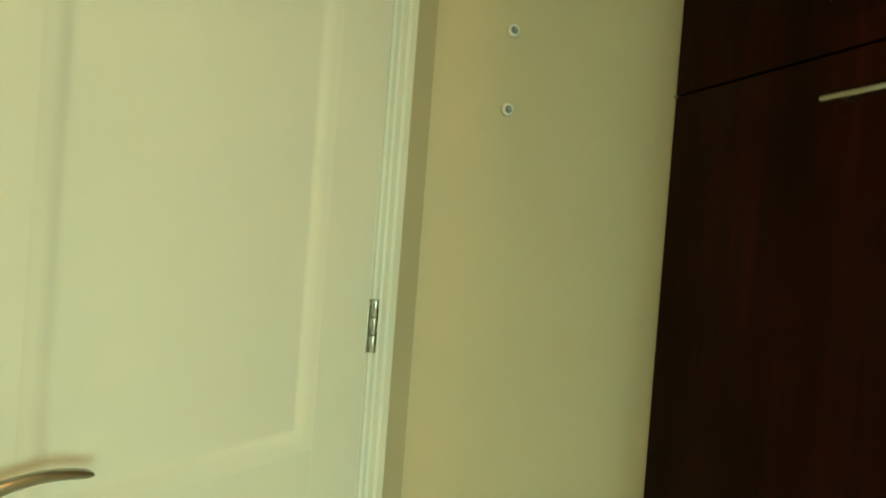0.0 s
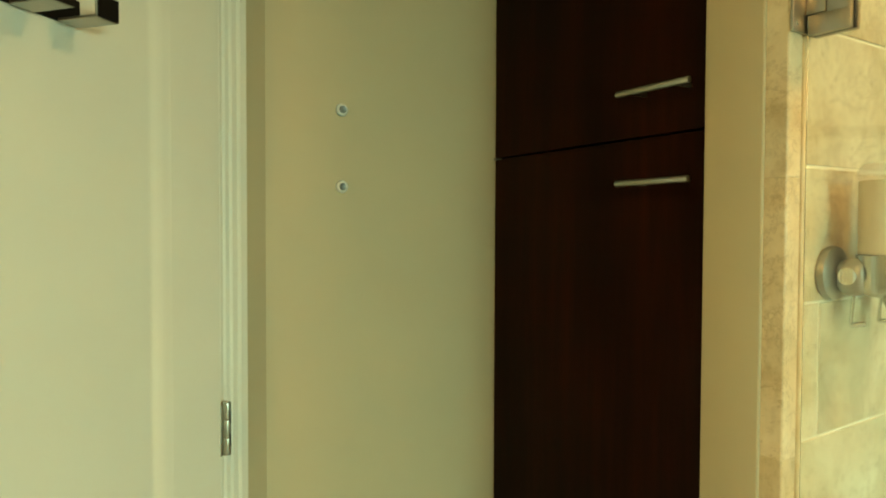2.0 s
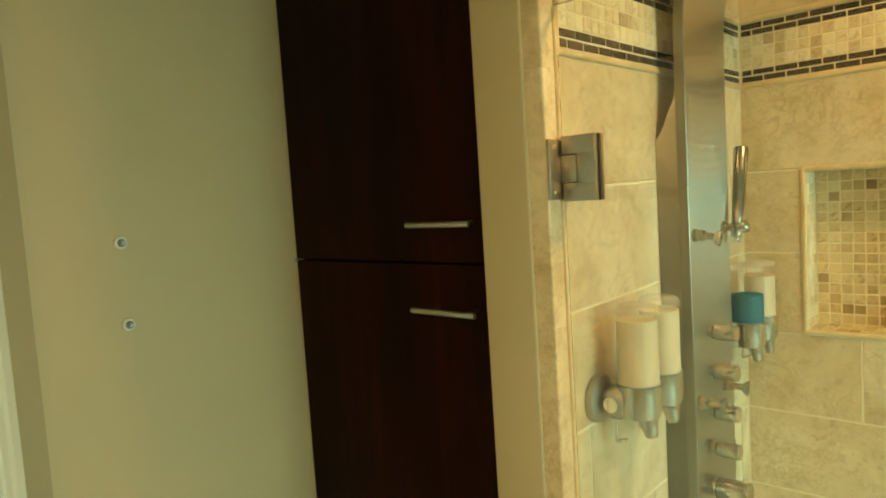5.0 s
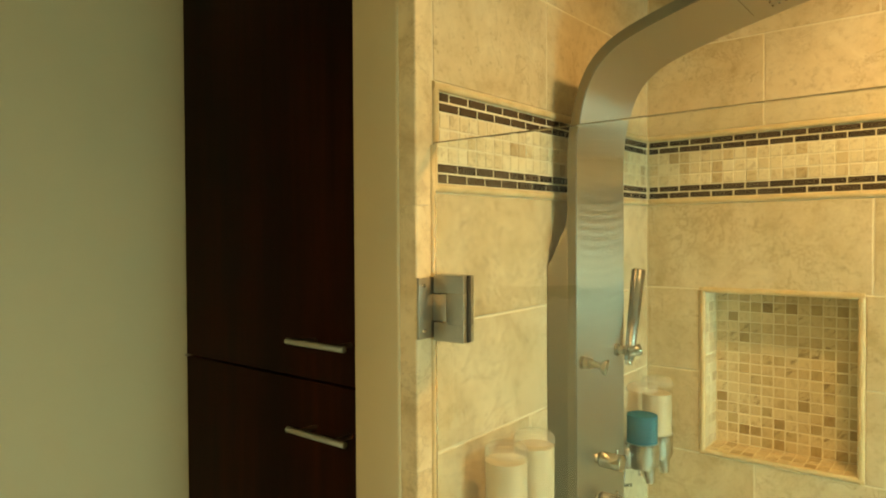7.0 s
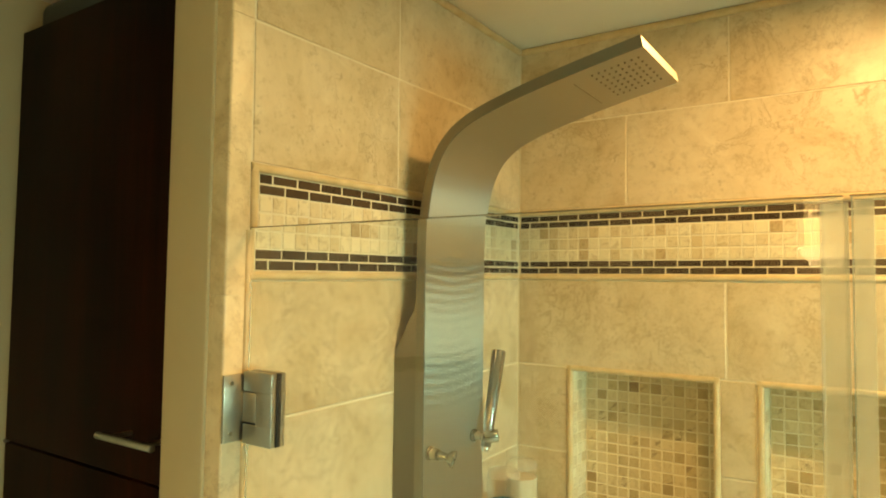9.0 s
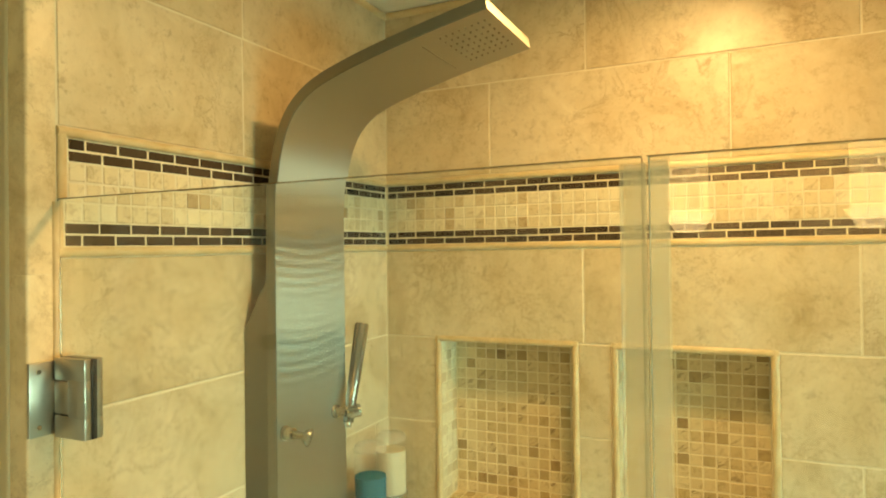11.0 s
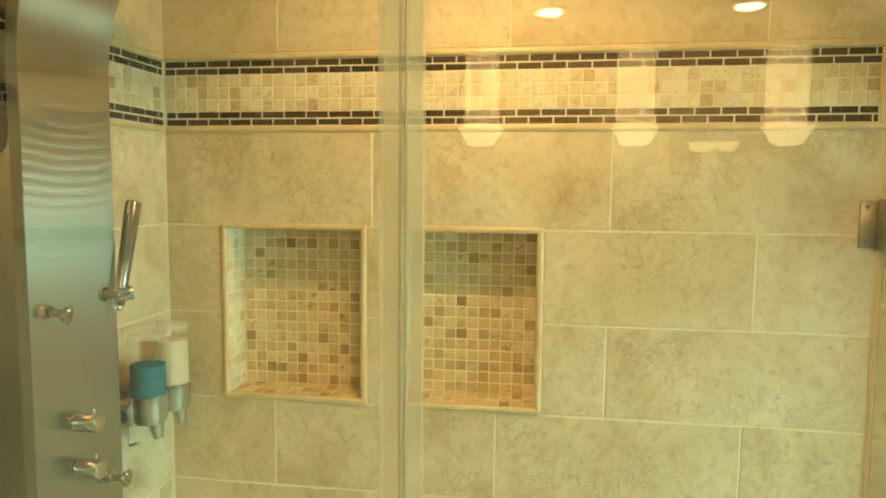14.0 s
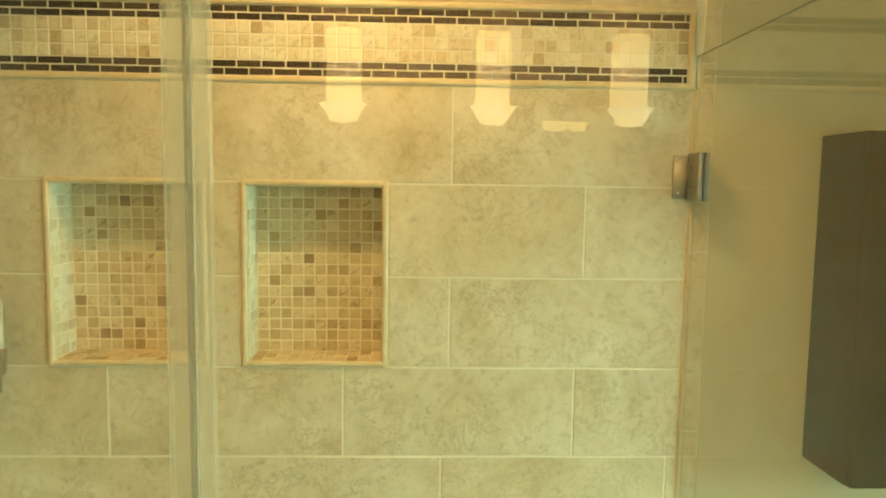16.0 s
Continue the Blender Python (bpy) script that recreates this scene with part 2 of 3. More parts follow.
def lathe(profile, centre, segs=32, axis="Z", caps=True):
    """Turns (radius, height) pairs round an axis through the centre."""
    bm = bmesh.new()
    rings = []
    for r, z in profile:
        rings.append([bm.verts.new((r * math.cos(a), r * math.sin(a), z)) for a in [2 * math.pi * k / segs for k in range(segs)]])
    for lo, hi in zip(rings, rings[1:]):
        for k in range(segs):
            bm.faces.new((lo[k], lo[(k + 1) % segs], hi[(k + 1) % segs], hi[k]))
    if caps:
        bm.faces.new(rings[0][::-1])
        bm.faces.new(rings[-1])
    if axis == "X":
        bmesh.ops.rotate(bm, cent=(0, 0, 0), matrix=Matrix.Rotation(radians(90), 3, "Y"), verts=bm.verts)
    if axis == "Y":
        bmesh.ops.rotate(bm, cent=(0, 0, 0), matrix=Matrix.Rotation(radians(-90), 3, "X"), verts=bm.verts)
    bmesh.ops.translate(bm, vec=centre, verts=bm.verts)
    return bm


def prism(points, run):
    """A closed outline of 3D points, swept along the vector run."""
    bm = bmesh.new()
    lo = [bm.verts.new(p) for p in points]
    hi = [bm.verts.new(Vector(p) + Vector(run)) for p in points]
    n = len(lo)
    for k in range(n):
        bm.faces.new((lo[k], lo[(k + 1) % n], hi[(k + 1) % n], hi[k]))
    bm.faces.new(lo[::-1])
    bm.faces.new(hi)
    bmesh.ops.recalc_face_normals(bm, faces=bm.faces)
    return bm


def mesh_of(name, bm, material, smooth=True):
    me = bpy.data.meshes.new(name)
    bm.to_mesh(me)
    bm.free()
    me.materials.append(material)
    if smooth:
        me.shade_smooth()
        me.set_sharp_from_angle(angle=radians(35))
    return me


def structure(name, bm, material, label="", category=""):
    return tagged(new(name, mesh_of(name, bm, material)), label, category, kind="structure")


def thing(name, place, label, category, group=""):
    ob = new(name)
    ob.location = place
    ob.empty_display_size = 0.05
    return tagged(ob, label, category, group)


def part(name, bm, material, parent, label=""):
    """A mesh in world coordinates, hung under a thing or a part."""
    ob = new(name, mesh_of(name, bm, material))
    ob.parent = parent
    base = parent
    while base.parent:
        base = base.parent
    if parent is base:
        ob.matrix_parent_inverse = Matrix.Translation(-base.location)
    return tagged(ob, label)


# ---- the room's shell ----
D = Vector((0.642, -0.767, 0)).normalized()      # along the door wall
N = Vector((0.767, 0.642, 0)).normalized()       # out of the door wall
HINGE = Vector((-0.610, -1.5436, 0))


def dw(s, n, z):
    """A place by its way along the door wall, its way out of the door's face, and its height."""
    return HINGE + D * s + N * n + Vector((0, 0, z))


def dbox(s0, s1, n0, n1, z0, z1, bevel=0.0, segs=2):
    bm = box_bm((s0, n0, z0), (s1, n1, z1), bevel, segs)
    for v in bm.verts:
        v.co = dw(*v.co)
    bmesh.ops.recalc_face_normals(bm, faces=bm.faces)
    return bm


structure("floor", box_bm((-1.3, -3.6, -0.1), (4.2, 0.3, 0.0)), FLOOR, "pale grey stone-look bathroom floor", "floor")
structure("ceiling", box_bm((-1.3, -3.6, CEIL), (4.2, 0.3, CEIL + 0.1)), CEILING, "cream painted bathroom ceiling", "ceiling")
structure("wall_side", box_bm((-0.86, -1.50, 0), (-0.752, -0.2, CEIL)), PAINT, "tan painted wall beside the cabinet", "wall")
structure("wall_recess", box_bm((-0.752, -0.30, 0), (-0.134, -0.2, CEIL)), PAINT, "tan painted wall behind the cabinet", "wall")
structure("pillar", box_bm((-0.134, -0.911, 0), (-0.034, -0.2, CEIL), 0.004, 3), PAINT, "tan painted end of the shower wall", "wall")
structure("wall_door", join(dbox(-0.20, -0.012, -0.16, -0.03, 0, CEIL), dbox(-0.012, 0.70, -0.16, -0.03, 2.06, CEIL),
          dbox(0.70, 0.95, -0.16, -0.03, 0, CEIL)), PAINT, "tan painted slanted wall round the door", "wall")
structure("wall_hall", box_bm((-1.3, -3.6, 0), (-0.95, -1.2, CEIL)), PAINT, "tan painted wall behind the door", "wall")
structure("wall_entry", box_bm((-0.16, -3.36, 0), (-0.06, -2.25, CEIL)), PAINT, "tan painted wall of the entry", "wall")
structure("wall_vanity", box_bm((-1.3, -3.46, 0), (4.2, -3.36, CEIL)), PAINT, "tan painted wall behind the vanity lamps", "wall")
WY0, WY1, WZ0, WZ1 = -1.77, -0.63, 1.02, 1.82
structure("wall_window", join(box_bm((4.01, -3.6, 0), (4.13, WY0, CEIL)), box_bm((4.01, WY1, 0), (4.13, 0.3, CEIL)),
          box_bm((4.01, WY0, 0), (4.13, WY1, WZ0)), box_bm((4.01, WY0, WZ1), (4.13, WY1, CEIL))), PAINT, "tan painted wall with a window", "wall")
structure("window_1", join(box_bm((3.99, WY0 - 0.05, WZ0 - 0.05), (4.03, WY0, WZ1 + 0.05)), box_bm((3.99, WY1, WZ0 - 0.05), (4.03, WY1 + 0.05, WZ1 + 0.05)),
          box_bm((3.99, WY0, WZ0 - 0.05), (4.03, WY1, WZ0)), box_bm((3.99, WY0, WZ1), (4.03, WY1, WZ1 + 0.05))), WHITE, "white painted window frame", "window")
structure("wall_toilet", box_bm((1.585, 0.0, 0), (4.01, 0.1, CEIL)), PAINT, "tan painted wall beyond the shower", "wall")

# ---- shower walls: grout backing, then tiles as pieces ----
GAP = 0.0032
NICHES = ((0.133, 0.479), (0.551, 0.871))
NZ0, NZ1, NDEEP = 1.265, 1.677, 0.090
back = structure("wall_back", join(
    box_bm((-0.03, 0.0013, 0), (1.585, 0.2, NZ0 + 0.008)), box_bm((-0.03, 0.0013, NZ1 - 0.008), (1.585, 0.2, CEIL)),
    box_bm((-0.03, 0.0013, NZ0 + 0.008), (NICHES[0][0] + 0.008, 0.2, NZ1 - 0.008)),
    box_bm((NICHES[0][1] - 0.008, 0.0013, NZ0 + 0.008), (NICHES[1][0] + 0.008, 0.2, NZ1 - 0.008)),
    box_bm((NICHES[1][1] - 0.008, 0.0013, NZ0 + 0.008), (1.585, 0.2, NZ1 - 0.008))),
    GROUT, "cream travertine-look tiled back wall of the shower", "wall")
left = structure("wall_left", box_bm((-0.034, -0.900, 0), (-0.0013, 0.0013, CEIL)), GROUT, "cream travertine-look tiled side wall of the shower", "wall")

cache = {}


def piece_mesh(kind, w, h, d, chamfer, material):
    """A tile of that width and height: a chamfered slab without its back, facing -y."""
    key = (kind, round(w, 4), round(h, 4))
    if key not in cache:
        bm = bmesh.new()
        outer = [bm.verts.new((x * w / 2, y, z * h / 2)) for y in (d,) for x, z in ((-1, -1), (1, -1), (1, 1), (-1, 1))]
        mid = [bm.verts.new((x * w / 2, chamfer, z * h / 2)) for x, z in ((-1, -1), (1, -1), (1, 1), (-1, 1))]
        top = [bm.verts.new((x * (w / 2 - chamfer), 0, z * (h / 2 - chamfer))) for x, z in ((-1, -1), (1, -1), (1, 1), (-1, 1))]
        for a, b in ((outer, mid), (mid, top)):
            for k in range(4):
                bm.faces.new((a[k], a[(k + 1) % 4], b[(k + 1) % 4], b[k]))
        bm.faces.new(top)
        bmesh.ops.recalc_face_normals(bm, faces=bm.faces)
        cache[key] = mesh_of(kind, bm, material, False)
    return cache[key]


rnd = random.Random(4)
SAG = 0.012
FACING = {"-y": 0.0, "+x": 90.0, "-x": -90.0}


def lay(kind, wall, facing, u0, u1, z0, z1, at, material, d=0.008, chamfer=0.0015, gap=GAP, jitter=0.0, uneven=0.0):
    """One tile between u0 and u1 along the wall and z0 and z1 in height; at: the wall's plane."""
    gw, gh = (gap + uneven * rnd.choice((-1, 0, 1)) for _ in range(2))
    me = piece_mesh(kind, u1 - u0 - gw, z1 - z0 - gh, d, chamfer, material)
    ob = new(kind, me)
    u, z = (u0 + u1) / 2 + rnd.uniform(-uneven, uneven) / 2, (z0 + z1) / 2 + rnd.uniform(-uneven, uneven) / 2
    ob.rotation_euler.y = rnd.uniform(-uneven, uneven) * 22
    proud = rnd.uniform(-jitter, jitter)
    if facing == "-y":
        ob.location = (u, at + proud, z)
    elif facing == "+x":
        slope = SAG if wall is left else 0.0
        ob.location, ob.rotation_euler = (at + proud, u, z + slope * u), (0, -slope, radians(90))
    elif facing == "-x":
        ob.location, ob.rotation_euler = (at + proud, u, z), (0, 0, radians(-90))
    ob.rotation_euler.x += rnd.uniform(-jitter, jitter) * 3
    ob.parent = wall
    return ob


ROWZ = [0.0, 0.24, 0.445, 0.65, 0.855, 1.060, 1.265, 1.468, 1.672, 1.882]
TOPZ = [2.056, 2.270, CEIL - 0.012]
END = 1.531


def back_row(z0, z1, joints, spans=((0.0, END),)):
    for a, b in spans:
        cuts = [a] + [j for j in joints if a + 0.02 < j < b - 0.02] + [b]
        for u0, u1 in zip(cuts, cuts[1:]):
            lay("tile", back, "-y", u0, u1, z0, z1, 0.0, TILE, jitter=0.0004)


for k in range(len(ROWZ) - 1):
    z0, z1 = ROWZ[k], ROWZ[k + 1]
    if z0 in (1.265, 1.468):
        joints = (1.008,) if z0 == 1.265 else (1.303,)
        back_row(z0, z1, joints, ((0.0, NICHES[0][0]), (NICHES[0][1], NICHES[1][0]), (NICHES[1][1], END)))
    elif z0 == 1.672:
        back_row(z0, z1, (0.493, 1.009))
    else:
        back_row(z0, z1, (0.481, 0.993, 1.505) if k % 2 == 0 else (0.259, 0.773, 1.290))
back_row(TOPZ[0], TOPZ[1], (0.278, 0.792, 1.305))
back_row(TOPZ[1], TOPZ[2], (0.503, 1.017))
# narrow tiles past the right trim
zz = [0.0, 0.30, 0.71, 1.12, 1.53, 1.94, 2.25, CEIL - 0.012]
for z0, z1 in zip(zz, zz[1:]):
    lay("tile", back, "-y", END + 0.016, 1.585, z0, z1, 0.0, TILE)

LEFTEND = -0.866
for k in range(len(ROWZ) - 1):
    z0, z1 = ROWZ[k], ROWZ[k + 1]
    cuts = [LEFTEND] + ([-0.810, -0.296] if k % 2 else [-0.575, -0.06]) + [0.0]
    if k == 7:
        cuts = [LEFTEND, -0.45, 0.0]
    if k == 8:
        cuts = [LEFTEND, -0.35, 0.0]
    for u0, u1 in zip(cuts, cuts[1:]):
        lay("tile", left, "+x", u0, u1, z0, z1, 0.0, TILE, jitter=0.0004)
for z0, z1, cuts in ((TOPZ[0], TOPZ[1], [LEFTEND, -0.513, 0.0]), (TOPZ[1], TOPZ[2], [LEFTEND, -0.513, 0.0])):
    for u0, u1 in zip(cuts, cuts[1:]):
        lay("tile", left, "+x", u0, u1, z0, z1, 0.0, TILE, jitter=0.0004)
# rounded end tiles of the jamb
zz = [0.0, 0.21, 0.62, 1.03, 1.44, 1.85, 2.26, CEIL - 0.002]
for z0, z1 in zip(zz, zz[1:]):
    corner = [(-0.004 + 0.004 * math.sin(a), -0.903 - 0.004 * math.cos(a)) for a in [math.pi / 2 * j / 4 for j in range(5)]]
    outline = [(-0.034, -0.907)] + corner + [(0.0, LEFTEND - 0.0015), (-0.034, LEFTEND - 0.0015)]
    ob = new("end_tile", mesh_of("end_tile", prism([(x, y + 0.02, -(z1 - z0) / 2 + 0.0003) for x, y in outline], (0, 0, z1 - z0 - 0.0006)), BULLNOSE))
    ob.location = (0, -0.02, (z0 + z1) / 2)
    ob.parent = left

# decorative band: two courses of dark glass bricks, three of cream squares, two of bricks
BZ = [1.896, 1.9125, 1.929, 1.956, 1.983, 2.010, 2.0262, 2.0425]
BRICK, SQUARE = 0.0518, 0.0261


def band(wall, facing, u0, u1, at):
    for k in range(7):
        z0, z1 = BZ[k], BZ[k + 1]
        dark = k in (0, 1, 5, 6)
        step = BRICK if dark else SQUARE
        u = u0 - (step / 2 if dark and k % 2 else 0.0)
        if facing == "+x":
            u = u0 - (step / 2 if dark and not k % 2 else 0.0)
        while u < u1 - 0.004:
            a, b = max(u, u0), min(u + step, u1)
            if b - a > 0.006:
                lay("glass_brick" if dark else "mosaic_tile", wall, facing, a, b, z0, z1, at, BROWN if dark else CREAM,
                    0.008, 0.0012, 0.0030 if dark else 0.0026, 0.0005, 0.0003 if dark else 0.0005)
            u += step


band(back, "-y", 0.004, END - 0.014, 0.0)
band(left, "+x", LEFTEND + 0.016, -0.002, 0.0)


# half-round pencil trim
def pencil(name, p, q, out, width, parent):
    """A half-round bar from p to q, bulging along out, its flat side in the wall."""
    p, q, out = Vector(p), Vector(q), Vector(out)
    side = (q - p).normalized().cross(out)
    r = width / 2
    pts = [p + side * (r * math.cos(a)) + out * (0.75 * r * math.sin(a)) for a in [math.pi * k / 8 for k in range(9)]]
    pts = [p + side * r - out * 0.004] + pts + [p - side * r - out * 0.004]
    ob = new(name, mesh_of(name, prism(pts, q - p), PENCIL))
    ob.parent = parent
    return ob


OUTB, OUTL = (0, -1, 0), (1, 0, 0)
for z in (1.889, 2.0495):
    pencil("pencil_trim", (0.002, 0, z), (END, 0, z), OUTB, 0.014, back)
    pencil("pencil_trim", (0, LEFTEND, z + SAG * LEFTEND), (0, -0.002, z), OUTL, 0.014, left)
pencil("pencil_trim", (END - 0.007, 0, 1.889), (END - 0.007, 0, 2.0495), OUTB, 0.013, back)
pencil("pencil_trim", (END + 0.007, 0, 0), (END + 0.007, 0, 1.882), OUTB, 0.014, back)
pencil("pencil_trim", (0, LEFTEND + 0.007, 1.878), (0, LEFTEND + 0.007, 2.039), OUTL, 0.013, left)
pencil("pencil_trim", (0, LEFTEND - 0.001, 0), (0, LEFTEND - 0.001, 1.945), OUTL, 0.011, left)
pencil("pencil_trim", (0.004, -0.001, CEIL - 0.009), (1.585, -0.001, CEIL - 0.009), OUTB, 0.018, back)
pencil("pencil_trim", (0.001, -0.905, CEIL - 0.009), (0.001, -0.004, CEIL - 0.009), OUTL, 0.018, left)

# niches lined with small squares
for k, (x0, x1) in enumerate(NICHES):
    xa, xb, za, zb = x0 + 0.014, x1 - 0.014, NZ0 + 0.014, NZ1 - 0.014
    niche = structure("niche_%d" % (k + 1), join(
        box_bm((xa - 0.004, NDEEP + 0.0014, za - 0.004), (xb + 0.004, NDEEP + 0.02, zb + 0.004)),
        box_bm((xa - 0.006, 0.004, za - 0.004), (xa - 0.0014, NDEEP + 0.003, zb + 0.004)), box_bm((xb + 0.0014, 0.004, za - 0.004), (xb + 0.006, NDEEP + 0.003, zb + 0.004)),
        box_bm((xa - 0.003, 0.004, za - 0.006), (xb + 0.003, NDEEP + 0.003, za - 0.0014)), box_bm((xa - 0.003, 0.004, zb + 0.0014), (xb + 0.003, NDEEP + 0.003, zb + 0.006))),
        NGROUT, "recessed shower niche lined with tan stone mosaic", "niche")
    cols, rows, deep = 12 if k == 0 else 11, 15, 3
    su, sz, sy = (xb - xa) / cols, (zb - za) / rows, NDEEP / deep
    for j in range(rows):
        for i in range(cols):
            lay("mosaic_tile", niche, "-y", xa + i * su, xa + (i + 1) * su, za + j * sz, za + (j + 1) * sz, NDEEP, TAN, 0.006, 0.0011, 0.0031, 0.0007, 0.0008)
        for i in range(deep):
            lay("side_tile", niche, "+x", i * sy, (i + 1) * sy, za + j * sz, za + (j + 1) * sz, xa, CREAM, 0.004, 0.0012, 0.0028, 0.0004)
            lay("side_tile", niche, "-x", i * sy, (i + 1) * sy, za + j * sz, za + (j + 1) * sz, xb, CREAM, 0.004, 0.0012, 0.0028, 0.0004)
    for i in range(cols):
        for j in range(deep):
            for z, flip in ((za, -90), (zb, 90)):
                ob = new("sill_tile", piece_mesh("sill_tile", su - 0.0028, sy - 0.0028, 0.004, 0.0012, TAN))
                ob.location, ob.rotation_euler = (xa + (i + 0.5) * su, (j + 0.5) * sy, z), (radians(flip), 0, 0)
                ob.parent = niche
    w = 0.014
    pencil("pencil_trim", (x0, 0, NZ1 - w / 2), (x1, 0, NZ1 - w / 2), OUTB, w, niche)
    pencil("pencil_trim", (x0, 0, NZ0 + w / 2), (x1, 0, NZ0 + w / 2), OUTB, w, niche)
    pencil("pencil_trim", (x0 + w / 2, 0, NZ0), (x0 + w / 2, 0, NZ1), OUTB, w, niche)
    pencil("pencil_trim", (x1 - w / 2, 0, NZ0), (x1 - w / 2, 0, NZ1), OUTB, w, niche)


# ---- door, casing and hooks ----
door = thing("panel_door", dw(0.33, 0, 0), "white painted two-panel door standing closed in its casing", "door")
LEAF, SO = 0.676, 0.118


def dpart(name, bm, material, parent, label=""):
    bmesh.ops.recalc_face_normals(bm, faces=bm.faces)
    return part(name, bm, material, parent, label)


def sunk_panel(s0, s1, z0, z1):
    """A panel with a sloped sticking: from the stile's face down to a flat field."""
    steps = [(0.0, 0.0), (0.002, -0.0004), (0.006, -0.0010), (0.012, -0.0014), (0.019, -0.0030), (0.026, -0.0060), (0.031, -0.0085), (0.036, -0.0092), (0.040, -0.0088)]
    bm = bmesh.new()
    rings = [[bm.verts.new(dw(s, n, z)) for s, z in ((s0 + i, z0 + i), (s1 - i, z0 + i), (s1 - i, z1 - i), (s0 + i, z1 - i))] for i, n in steps]
    for a, b in zip(rings, rings[1:]):
        for k in range(4):
            bm.faces.new((a[k], a[(k + 1) % 4], b[(k + 1) % 4], b[k]))
    bm.faces.new(rings[-1])
    return bm


PZ = ((0.20, 0.70), (0.838, 1.90))
SR = 0.553
dpart("stile", dbox(0.002, SO, -0.035, 0, 0.01, 2.04), WHITE, door)
dpart("stile", dbox(SR, LEAF, -0.035, 0, 0.01, 2.04), WHITE, door)
for z0, z1 in ((0.01, PZ[0][0]), (PZ[0][1], PZ[1][0]), (PZ[1][1], 2.04)):
    dpart("rail", dbox(SO, SR, -0.035, -0.0002, z0, z1), WHITE, door)
for z0, z1 in PZ:
    dpart("panel", sunk_panel(SO, SR, z0, z1), WHITE, door)
for z0 in (0.22, 0.976, 1.782):
    hinge = dpart("hinge", join(dbox(-0.0125, 0.004, -0.002, 0.0015, z0, z0 + 0.092, 0.0006, 1)), STEELV, door, "satin nickel butt hinge")
    for j in range(3):
        za = z0 + j * 0.0307
        dpart("knuckle", tube(dw(-0.0085, 0.005, za + 0.0006), dw(-0.0085, 0.005, za + 0.0301), 0.0066, bevel=0.0008), STEELV, hinge)
    for zs in (0.026, 0.066):
        dpart("slot", dbox(-0.0100, -0.0076, 0.0100, 0.0120, z0 + zs - 0.011, z0 + zs + 0.011), BLACK, hinge, "dark slot")
stop = dpart("hinge_stop", join(tube(dw(-0.0085, 0.006, 1.872), dw(-0.060, 0.022, 1.874), 0.0035), tube(dw(-0.060, 0.022, 1.874), dw(-0.088, 0.016, 1.872), 0.0055),
             tube(dw(-0.0085, 0.005, 1.868), dw(-0.0085, 0.005, 1.879), 0.010)), STEELV, door, "satin nickel hinge-pin door stop")
# lever handle
lever = dpart("lever_handle", lathe([(0.030, 0), (0.032, 0.004), (0.030, 0.011), (0.012, 0.014), (0.011, 0.045), (0.013, 0.052), (0.012, 0.062)], (0, 0, 0)), STEELV, door, "satin nickel lever handle")
rot = Matrix((D.to_tuple(), (0, 0, 1), N.to_tuple())).transposed()
for v in lever.data.vertices:
    v.co = dw(0.605, 0, 0.902) + rot @ v.co
bm = bmesh.new()
rings = []
for k in range(15):
    f = k / 14
    s = 0.612 - 0.112 * f
    z = 0.9205 + 0.008 * math.sin(math.pi * f) - 0.0085 * f
    hh = 0.0078 * (1 - 0.30 * f) if k < 14 else 0.003
    rings.append([bm.verts.new(dw(s, 0.054 + 0.006 * math.cos(a) - 0.008 * f * f, z + hh * math.sin(a))) for a in [2 * math.pi * j / 12 for j in range(12)]])
for a, b in zip(rings, rings[1:]):
    for j in range(12):
        bm.faces.new((a[j], a[(j + 1) % 12], b[(j + 1) % 12], b[j]))
bm.faces.new(rings[0])
bm.faces.new(rings[-1])
dpart("lever", bm, STEELV, lever)


def casing_bm(along, inner, outer, base, z_or_s0, z_or_s1):
    """Fluted casing: the profile between inner and outer, swept upright or level."""
    w = outer - inner
    prof = [(0, 0), (0, 0.013), (0.05, 0.016), (0.14, 0.016), (0.18, 0.011), (0.22, 0.011), (0.26, 0.015), (0.36, 0.0165), (0.40, 0.0125), (0.44, 0.0125), (0.48, 0.0165),
            (0.62, 0.018), (0.66, 0.0145), (0.70, 0.0145), (0.74, 0.020), (0.94, 0.022), (1.0, 0.019), (1.0, 0)]
    if along == "z":
        return prism([dw(inner + w * u, base + n, z_or_s0) for u, n in prof], (0, 0, z_or_s1 - z_or_s0))
    return prism([dw(z_or_s0, base + n, inner + w * u) for u, n in prof], D * (z_or_s1 - z_or_s0))


casing = structure("door_casing", join(casing_bm("z", -0.0145, -0.094, -0.03, 0, 2.125), casing_bm("z", 0.684, 0.752, -0.03, 0, 2.125), casing_bm("s", 2.055, 2.125, -0.03, -0.0145, 0.684),
                   dbox(-0.0145, -0.0005, -0.15, -0.012, 0, 2.055), dbox(LEAF + 0.002, 0.684, -0.15, -0.012, 0, 2.055)), WHITE, "white fluted door casing", "trim")


